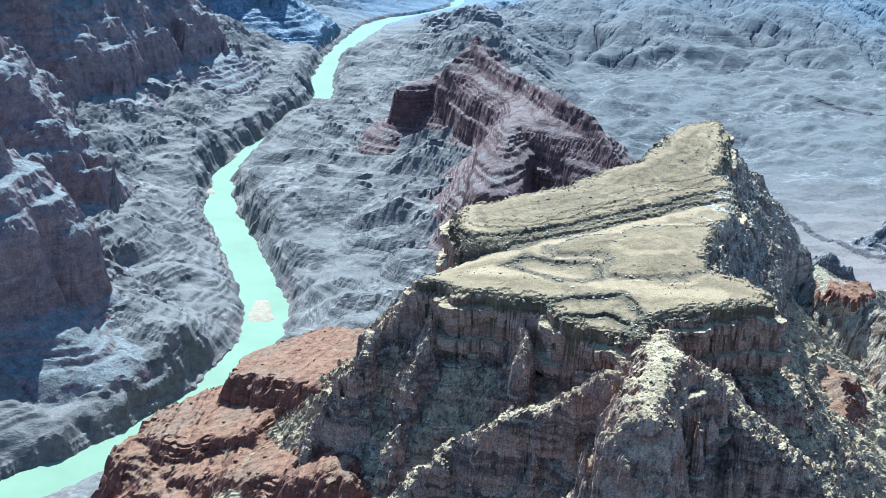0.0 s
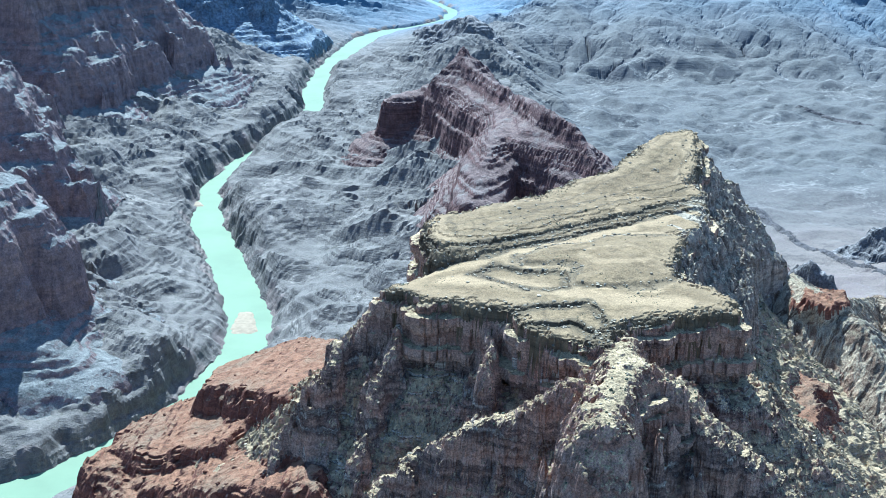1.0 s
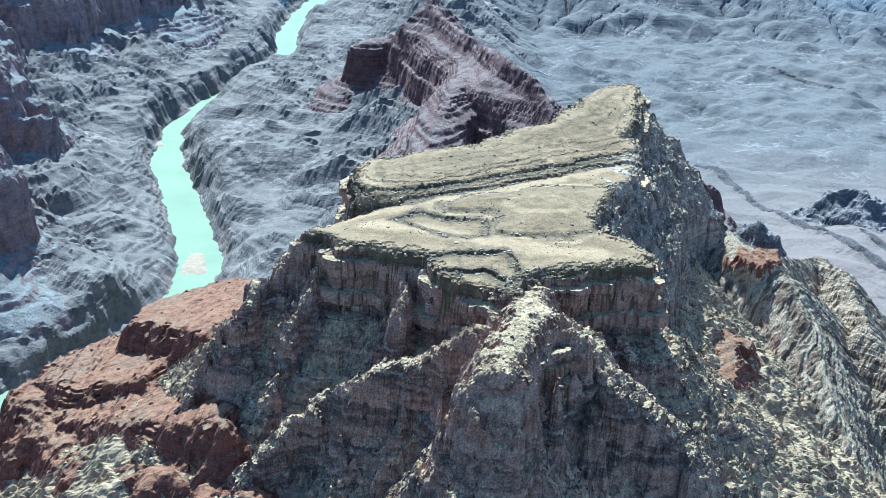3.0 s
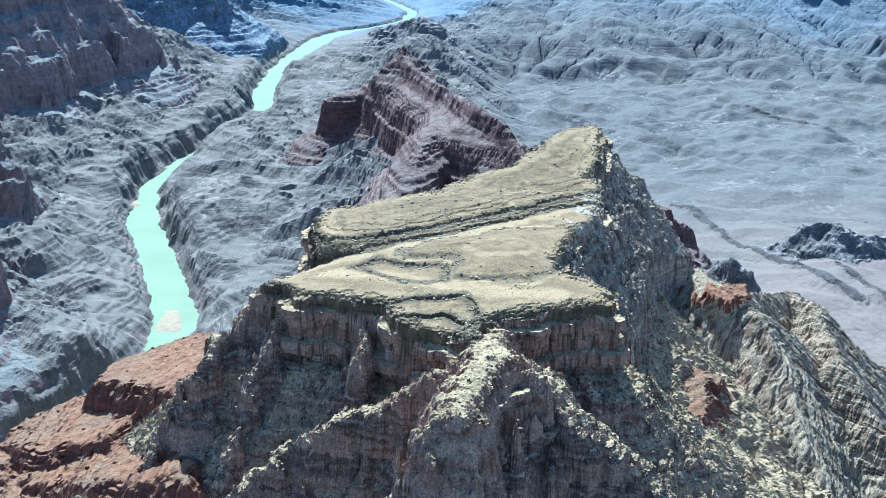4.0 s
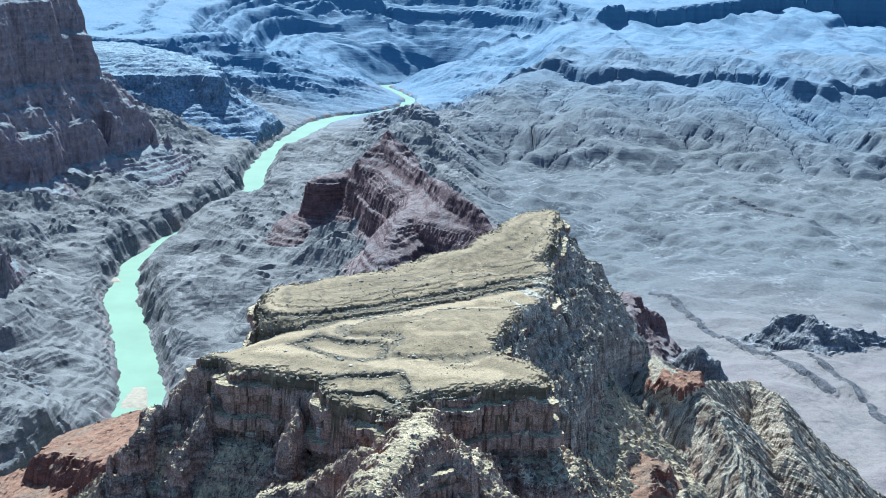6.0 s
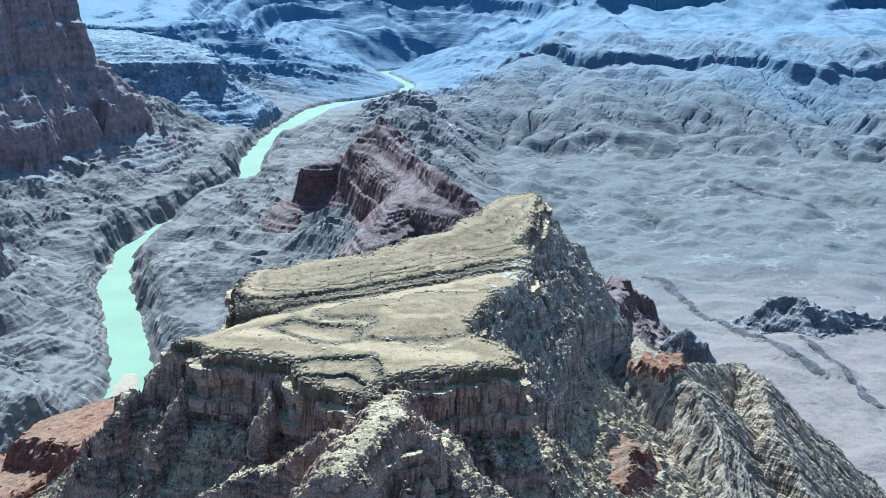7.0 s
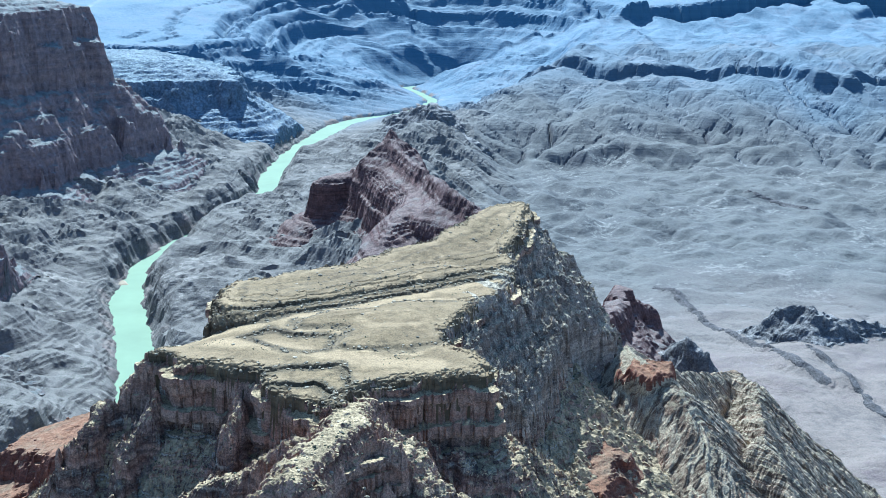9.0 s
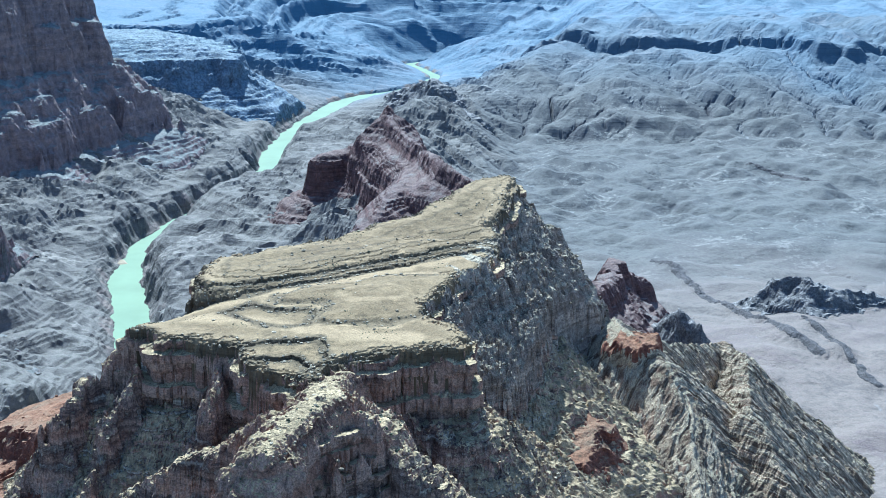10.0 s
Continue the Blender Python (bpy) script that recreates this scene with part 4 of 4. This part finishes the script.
MIDDLE_GROUND = [("red_ridge", "dark red ridge running back from the mesa", "ridge", lines((120, 400, 1.8)), lines((700, 1100, 2.0)),
                  [("crest", fold_back, m_butte, "")], bedded(5, 0.85, 6), 1.5, ""),
                 ("small_hill", "small dark rocky hill on the desert's edge", "hill", lines((270, 345, 1.2)), lines((820, 900, 1.5)),
                  [("crag", knob_crag, m_dark, "")], bedded(4, 0.6, 6), 1.2, ""),
                 ("dark_hill", "dark grey rocky hill standing on the desert floor", "hill", lines((360, 640, 1.6)), lines((940, 1130, 1.8)),
                  [("crag", hill_crag, m_dark, "")], bedded(5, 0.7, 3), 1.5, ""),
                 ("butte", "dark red pyramid-shaped butte with stepped cliff bands", "butte", lines((-160, 280, 1.4)), lines((920, 1540, 2.0)),
                  [("summit_ridge", butte_main, m_butte, "dark maroon stepped cliffs"), ("west_shoulder", butte_arm, m_butte, ""), ("apron", butte_talus, m_butte, "")], bedded(6, 0.95, 3), 0.7, ""),
                 ("canyon_wall", WALL_LABEL, "cliff", lines((-620, -200, 1.7)), lines((520, 990, 2.0)),
                  [("lower_cliff", tiered(SOUTH, 55, SOUTH_TIERS, 131, end=30), m_wall, ""), ("upper_cliff", tiered(SOUTH, 55, SOUTH_TIERS, 131, start=30), m_wall, "")], bedded(8, 0.9, 7), 1.3, "canyon walls"),
                 ("canyon_wall", WALL_LABEL, "cliff", lines((-680, -300, 1.7)), lines((900, 1340, 2.2)),
                  [("lower_cliff", tiered(MIDDLE, 56, MIDDLE_TIERS, 135, end=58), m_wall, ""), ("upper_cliff", tiered(MIDDLE, 56, MIDDLE_TIERS, 135, start=58), m_wall, "")], bedded(9, 0.9, 8), 1.3, "canyon walls"),
                 ("canyon_wall", WALL_LABEL, "cliff", lines((-800, -260, 2.0)), lines((1290, 2020, 2.6)),
                  [("lower_cliff", tiered(NORTH, 70, NORTH_TIERS, 139, end=32), m_wall, ""), ("upper_cliff", tiered(NORTH, 70, NORTH_TIERS, 139, start=32), m_wall, "")], bedded(10, 0.9, 9), 1.5, "canyon walls"),
                 ("rock_dike", "thin dark rock rib crossing the desert floor", "rock rib", lines((320, 450, 1.2)), lines((880, 1250, 1.6)),
                  [("rib", dike(DIKE, 5), m_rib, "")], bedded(3, 0.4, 4), 0.8, "rock ribs"),
                 ("rock_dike", "thin dark rock rib crossing the desert floor", "rock rib", lines((425, 470, 1.2)), lines((835, 995, 1.6)),
                  [("rib", dike(DIKE_SOUTH, 4), m_rib, "")], bedded(3, 0.4, 4), 0.8, "rock ribs"),
                 ("rock_dike", "short dark rock step far out on the desert", "rock rib", lines((540, 660, 1.8)), lines((1640, 1770, 2.0)),
                  [("rib", dike(DIKE_FAR, 6), m_rib, "")], bedded(3, 0.4, 4), 0.8, "rock ribs"),
                 ("far_hill", "blue-grey rugged hill beside the far river bend", "hill", lines((-140, 320, 2.2)), lines((1880, 2480, 3.0)),
                  [("slope", far_slope, m_dark, "")], bedded(9, 0.7, 4), 2.0, ""),
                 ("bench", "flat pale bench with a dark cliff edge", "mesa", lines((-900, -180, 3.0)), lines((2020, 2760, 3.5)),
                  [("cliff", tiered(BENCH, 74, [(2, 92), (18, 120)], 145, end=34), m_far_haze, "dark cliff band"), ("bench_top", tiered(BENCH, 74, [(2, 92), (18, 120)], 145, start=34), m_far_haze, "pale flat top")], bedded(12, 0.8, 4), 2.4, "")]


# ---- the country before and after the water ----
def country_grid(x0, x1, y0, y1, cell, forms, soft, hard, steps):
    xs, ys = np.arange(x0, x1 + cell, cell), np.arange(y0, y1 + cell, cell)
    X, Y = np.meshgrid(xs, ys)
    ground_z = floor_raw(X, Y)
    rocks = np.full(X.shape, -1e4)
    for form in forms:
        gx, gy = form[3], form[4]
        a, b = np.searchsorted(xs, (gx[0], gx[-1]))
        c, d = np.searchsorted(ys, (gy[0], gy[-1]))
        for _, fn, _, _ in form[5]:
            rocks[c:d, a:b] = np.maximum(rocks[c:d, a:b], fn(X[c:d, a:b], Y[c:d, a:b]))
    d, side, run, width = along(X, Y, RIVER)
    e, es, er = along(X, Y, DIVIDE)
    sandy = smooth(e * es, 60, 160) * (1 - smooth(Y, 1950, 2100))
    firm = 0.2 + 0.8 * smooth(d - width, 25, 70)
    k = np.where(rocks > ground_z, hard, soft * (firm + 0.3 * sandy))
    h, water = erode(np.maximum(ground_z, rocks), cell, k, steps)
    return h, np.log(water), rocks, x0, y0, cell


VALLEY = country_grid(-800, 1120, 400, 2800, 4.0, NEAR + MIDDLE_GROUND, 0.038, 0.0025, 8)
CLOSE = country_grid(-230, 468, 308, 776, 1.2, NEAR + MIDDLE_GROUND, 0.012, 0.004, 5)
FAR = country_grid(-2300, 2700, 2440, 5020, 12.0, [], 0.03, 0.03, 5)


def within(c, x, y, margin):
    g, _, _, x0, y0, cell = c
    x1, y1 = x0 + cell * (g.shape[1] - 1), y0 + cell * (g.shape[0] - 1)
    return smooth(np.minimum(np.minimum(x - x0, x1 - x), np.minimum(y - y0, y1 - y)), 0, margin)


def terrain(x, y, which=0):
    """Eroded heights (0), or the water gathered (1)."""
    out = np.zeros(x.shape)
    if which == 0:
        bare = np.maximum.reduce([within(c, x, y, m) for c, m in ((FAR, 200), (VALLEY, 90), (CLOSE, 25))]) < 1
        out[bare] = floor_raw(x[bare], y[bare])
    for c, margin in ((FAR, 200), (VALLEY, 90), (CLOSE, 25)):
        w = within(c, x, y, margin)
        out = out * (1 - w) + sample(c[which], c[3], c[4], c[5], x, y) * w
    return out


def ground_sheet():
    angle = np.radians(lines((-180, -30, 5), (-30, -23.4, 0.6), (-23.4, 23.4, 0.062), (23.4, 30, 0.6), (30, 180, 5)))
    radius = np.concatenate([np.linspace(1, 820, 40), np.geomspace(830, 5150, 780)])
    A, R = np.meshgrid(angle, radius)
    X, Y = 75 + R * np.sin(A), -350 + R * np.cos(A)
    raw = floor_raw(X, Y)
    Z = terrain(X, Y)
    e, es, er = along(X, Y, DIVIDE)
    east = smooth(e * es + 60 * fbm(X, Y, 120, 3, 3), 20, 160)
    gx, gy = (terrain(X + 3, Y) - Z) / 3, (terrain(X, Y + 3) - Z) / 3
    steep = smooth(np.hypot(gx, gy), 0.06, 0.4)
    Z = Z + (1 - smooth(Y, 2900, 3400)) * (raw > -2) * (3.0 * (1 - 0.6 * east) * steep * smooth(Z, 22, 50) * (gullies(X, Y, gx, gy, 95, 2, 3) - 0.3) + 0.7 * steep * smooth(Z, 20, 40) * gullies(X, Y, gx, gy, 26, 2, 9))
    ledge = beds(Z, 6.0, 0.6, 2, 0.05 * Y - 0.03 * X + 2 * fbm(X, Y, 90, 2, 2))
    Z = Z + (ledge - Z) * (1 - 0.8 * east) * (1 - smooth(Y, 2300, 2600)) + 0.3 * fbm(X, Y, 9, 2, 15)
    for c in (VALLEY, CLOSE):
        Z = Z - np.clip(0.6 * (sample(c[2], c[3], c[4], c[5], X, Y) - raw), 0, 40) * (within(c, X, Y, 1) > 0.5)
    Z = np.where(raw < -2, np.minimum(Z, -2.0), Z)
    # share of painted blue haze: rises with y, edge broken by noise
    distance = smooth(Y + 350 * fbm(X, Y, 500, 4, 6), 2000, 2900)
    wash = smooth(terrain(X, Y, 1) + 1.2 * fbm(X, Y, 40, 3, 17), 3.6, 6.4) * smooth(fbm(X, Y, 150, 3, 19), -0.15, 0.3) * 0.6 * np.maximum(east, distance)
    tan = east * smooth(-Y + 120 * fbm(X, Y, 200, 3, 23), -1400, -850)
    bank, _, _, wide = along(X, Y, RIVER)
    shore = (1 - smooth(bank - wide + 14 * fbm(X, Y, 24, 3, 29), 2, 7)) * smooth(fbm(X, Y, 45, 3, 33), -0.05, 0.15)
    tan = np.maximum(tan, shore)
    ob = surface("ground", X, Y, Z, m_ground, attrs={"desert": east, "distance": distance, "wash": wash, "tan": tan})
    tagged(ob, "grey-green bedded canyon slopes and pale desert floor", "ground", kind="structure")


ground_sheet()
MADE = {}
for name, label, category, xs, ys, masses, finish, bite, group in NEAR + MIDDLE_GROUND:
    MADE[name] = landform(name, label, category, xs, ys, masses, NEAR + MIDDLE_GROUND, finish, 3.0, group, bite, (9.0, 0.8) if name in ("mesa", "red_ledges", "folded_ridge", "red_outcrop") else (60.0, 0.9))


# ---- courses of rock in the near cliffs ----
strata(RIM, lambda x, y: mesa_top(x, y) - 0.3, [(0, -2.0), (2, 0.5), (6, 2.2), (7, 2.5), (8, -0.8), (13, -1.5), (14, 3.2), (20, 3.4), (21, 0.6), (25, 0.2), (26, 5), (30, 5.5), (31, 3.5), (34, 8), (40, 11)], 0.3, 39, 11, m_cliff, MADE["mesa"][0], swell=2.6, block=1.2)
TOWER = [(80, 442), (79, 422), (71, 404), (65, 388), (61, 366), (64, 353), (79, 353), (84, 366), (88, 380), (95, 393), (103, 400), (112, 406), (110, 418), (100, 428), (99, 442)]
strata(TOWER, lambda x, y: 196.5 + 1.5 * fbm(x, y, 20, 2, 5) - 0.55 * np.maximum(360 - y, 0), [(0, -3), (3, -1), (6, 0), (9, -0.8), (14, 0.5), (20, 2), (30, 5)], 9.0, 32, 23, m_cliff, MADE["mesa"][0], swell=1.6, deep=5.0)
for outline, at, slope, deep, seed in ((RED_UPPER, (-100, 568, 119), (0.25, -0.1), 22, 31), (RED_MIDDLE, (-124, 545, 99), (0.36, -0.03), 16, 35), (RED_LOWER, (-92, 472, 107), (0.42, -0.05), 20, 39)):
    strata(outline, lambda x, y: at[2] + slope[0] * (x - at[0]) + slope[1] * (y - at[1]), [(0, -1.5), (4, 1.5), (8, 3), (14, 6), (22, 10)], 0.3, deep, seed, m_red, MADE["red_ledges"][0], thick=(0.9, 3.0), swell=1.6, block=1.0)


# ---- loose stones and scrub ----
def height_of(made, x, y):
    base, xs, ys, Z = made
    i, j = np.clip(np.searchsorted(xs, x) - 1, 0, len(xs) - 2), np.clip(np.searchsorted(ys, y) - 1, 0, len(ys) - 2)
    return Z[j, i]


def scatter(name, label, category, x, y, z, size, material, seed, flat=0.75):
    """Many small uneven lumps in one mesh."""
    rng = np.random.RandomState(seed)
    bm = bmesh.new()
    bmesh.ops.create_icosphere(bm, subdivisions=1, radius=1.0)
    v = np.array([p.co[:] for p in bm.verts])
    f = np.array([[p.index for p in q.verts] for q in bm.faces])
    bm.free()
    n = len(x)
    lump = rng.uniform(0.6, 1.25, (n, len(v), 1)) * v[None] * rng.uniform(0.7, 1.3, (n, 1, 3)) * np.array((1, 1, flat))
    turn = rng.uniform(0, 6.283, n)
    c, sn = np.cos(turn)[:, None], np.sin(turn)[:, None]
    lump = np.stack([lump[..., 0] * c - lump[..., 1] * sn, lump[..., 0] * sn + lump[..., 1] * c, lump[..., 2]], -1) * size[:, None, None]
    co = (lump + np.stack([x, y, z], -1)[:, None]).reshape(-1, 3)
    tri = (f[None] + (np.arange(n) * len(v))[:, None, None]).reshape(-1, 3)
    me = bpy.data.meshes.new(name)
    me.vertices.add(len(co))
    me.vertices.foreach_set("co", co.ravel().astype(np.float32))
    me.loops.add(tri.size)
    me.loops.foreach_set("vertex_index", tri.ravel().astype(np.int32))
    me.polygons.add(len(tri))
    me.polygons.foreach_set("loop_start", np.arange(0, tri.size, 3, dtype=np.int32))
    me.update(calc_edges=True)
    me.shade_flat()
    me.materials.append(material)
    return tagged(new(name, me), label, category, kind="stuff")


rng = np.random.RandomState(5)
x, y = rng.uniform(-12, 182, 44000), rng.uniform(425, 722, 44000)
d = rim_inside(x, y)
edge = np.abs(np.gradient(MADE["mesa"][3], MADE["mesa"][2], MADE["mesa"][1])[0])
z = height_of(MADE["mesa"], x, y)
near_ledge = height_of((None, MADE["mesa"][1], MADE["mesa"][2], edge), x, y) > 0.35
keep = (d > 1) & ((near_ledge & (rng.uniform(0, 1, len(x)) < 0.5)) | (cap_rubble(x, y) > rng.uniform(0.3, 1.3, len(x))) | (rng.uniform(0, 1, len(x)) < 0.01))
scatter("ledge_rubble", "pale broken stones along the mesa's ledges", "stones", x[keep], y[keep], z[keep] + 0.05, 0.15 + 0.85 * rng.uniform(0, 1, keep.sum()) ** 3, m_stone, 6)
keep = (d > 2) & (fbm(x, y, 30, 3, 7) + rng.uniform(-0.5, 0.5, len(x)) > 0.72)
scatter("scrub", "small dark olive desert shrubs on the mesa top", "shrubs", x[keep], y[keep], z[keep] + 0.1, rng.uniform(0.14, 0.36, keep.sum()), m_scrub, 8, 0.9)
x, y = rng.uniform(-110, 300, 26000), rng.uniform(345, 720, 26000)
d = rim_inside(x, y)
z = height_of(MADE["mesa"], x, y)
keep = (d < -9) & (d > -110) & (fbm(x, y, 35, 3, 9) + rng.uniform(-0.5, 0.5, len(x)) > 0.3)
scatter("talus_boulders", "fallen grey-brown boulders on the slopes under the cliffs", "boulders", x[keep], y[keep], z[keep], 0.2 + 0.9 * rng.uniform(0, 1, keep.sum()) ** 4, m_stone, 10)
keep = (d < -12) & (fbm(x, y, 25, 3, 12) + rng.uniform(-0.5, 0.5, len(x)) > 0.55)
scatter("slope_scrub", "scattered dark green shrubs on the rubble slopes", "shrubs", x[keep], y[keep], z[keep] + 0.1, rng.uniform(0.25, 0.7, keep.sum()), m_scrub, 13, 0.9)


# ---- single boulders and bushes ----
def boulder_mesh(seed):
    rng = np.random.RandomState(seed)
    bm = bmesh.new()
    bmesh.ops.create_icosphere(bm, subdivisions=2, radius=1.0)
    for v in bm.verts:
        v.co *= 0.78 + 0.3 * noise.noise(v.co * 1.3 + Vector((seed, 0, 0)))
        for axis in range(3):
            v.co[axis] = max(-0.62, min(0.62, v.co[axis]))
        v.co.z *= 0.8
    me = bpy.data.meshes.new("boulder")
    bm.to_mesh(me)
    bm.free()
    me.shade_flat()
    return me


SHAPES = [boulder_mesh(k) for k in range(6)]


def boulders(made, outline, count, low, high, material, label, group, seed):
    rng = np.random.RandomState(seed)
    pts = np.array(outline, float)
    placed = 0
    meshes = []
    for me in SHAPES:
        me = me.copy()
        me.materials.append(material)
        meshes.append(me)
    while placed < count:
        p = rng.uniform(pts.min(0), pts.max(0))
        x, y = np.array([p[0]]), np.array([p[1]])
        if inside(x, y, outline)[0] < 1:
            continue
        size = low + (high - low) * rng.uniform() ** 2.5
        ob = new("boulder", meshes[rng.randint(6)])
        ob.location = (p[0], p[1], float(height_of(made, x, y)[0]) + 0.25 * size)
        ob.rotation_euler = (rng.uniform(-0.4, 0.4), rng.uniform(-0.4, 0.4), rng.uniform(0, 6.28))
        ob.scale = (size, size * rng.uniform(0.7, 1.2), size * rng.uniform(0.7, 1.1))
        tagged(ob, label, "boulder", group)
        placed += 1


boulders(MADE["red_ledges"], RED_UPPER, 24, 0.5, 1.8, m_red, "red sandstone boulder lying on the red shelf", "boulders on the red shelves", 3)
boulders(MADE["red_ledges"], RED_LOWER, 30, 0.5, 2.2, m_red, "red sandstone boulder lying on the red shelf", "boulders on the red shelves", 4)
boulders(MADE["red_ledges"], RED_MIDDLE, 16, 0.5, 1.8, m_red, "red sandstone boulder lying on the red shelf", "boulders on the red shelves", 5)
boulders(MADE["mesa"], [(-60, 440), (-20, 470), (20, 440), (0, 400), (-40, 400)], 40, 0.6, 2.4, m_cliff, "grey-brown fallen boulder on the rubble slope", "boulders under the cliff", 6)
boulders(MADE["mesa"], [(160, 470), (190, 560), (215, 560), (200, 440), (175, 420)], 40, 0.5, 2.0, m_cliff, "grey-brown fallen boulder on the rubble slope", "boulders under the cliff", 7)


def bush(x, y, size, seed):
    """A low round juniper: a short trunk with limbs, and a crown of small clumps."""
    rng = np.random.RandomState(seed)
    z = float(height_of(MADE["mesa"], np.array([x]), np.array([y]))[0]) - 0.1
    base = thing("juniper_bush", "low dark green juniper bush on the bare mesa top", "bush", (x, y, z), "bushes on the mesa")
    bm = bmesh.new()
    for k in range(4):
        a = k * 1.57 + rng.uniform(-0.4, 0.4)
        tip = Vector((0.45 * size * math.cos(a), 0.45 * size * math.sin(a), 0.7 * size))
        limb = bmesh.ops.create_cone(bm, segments=5, radius1=0.09 * size, radius2=0.03 * size, depth=tip.length, cap_ends=True)
        turn = tip.to_track_quat("Z", "Y").to_matrix().to_4x4()
        bmesh.ops.transform(bm, matrix=Matrix.Translation(tip / 2) @ turn, verts=limb["verts"])
    me = bpy.data.meshes.new("trunk")
    bm.to_mesh(me)
    bm.free()
    me.materials.append(m_bark)
    new("trunk", me).parent = base
    bm = bmesh.new()
    for k in range(46):
        d = Vector(rng.normal(0, 1, 3)).normalized() * size * rng.uniform(0.3, 0.8)
        clump = bmesh.ops.create_icosphere(bm, subdivisions=1, radius=size * rng.uniform(0.1, 0.22))
        bmesh.ops.transform(bm, matrix=Matrix.Translation((d.x, d.y, 0.75 * size + 0.65 * d.z)) @ Matrix.Rotation(rng.uniform(0, 6), 4, "Y"), verts=clump["verts"])
    for v in bm.verts:
        v.co += Vector(rng.uniform(-0.06, 0.06, 3)) * size
    me = bpy.data.meshes.new("crown")
    bm.to_mesh(me)
    bm.free()
    me.shade_flat()
    me.materials.append(m_scrub)
    new("crown", me).parent = base


for k, (bx, by, size) in enumerate([(92, 582, 1.1), (128, 672, 0.9), (44, 592, 0.7), (118, 548, 0.6), (70, 600, 0.6)]):
    bush(bx, by, size, 50 + k)
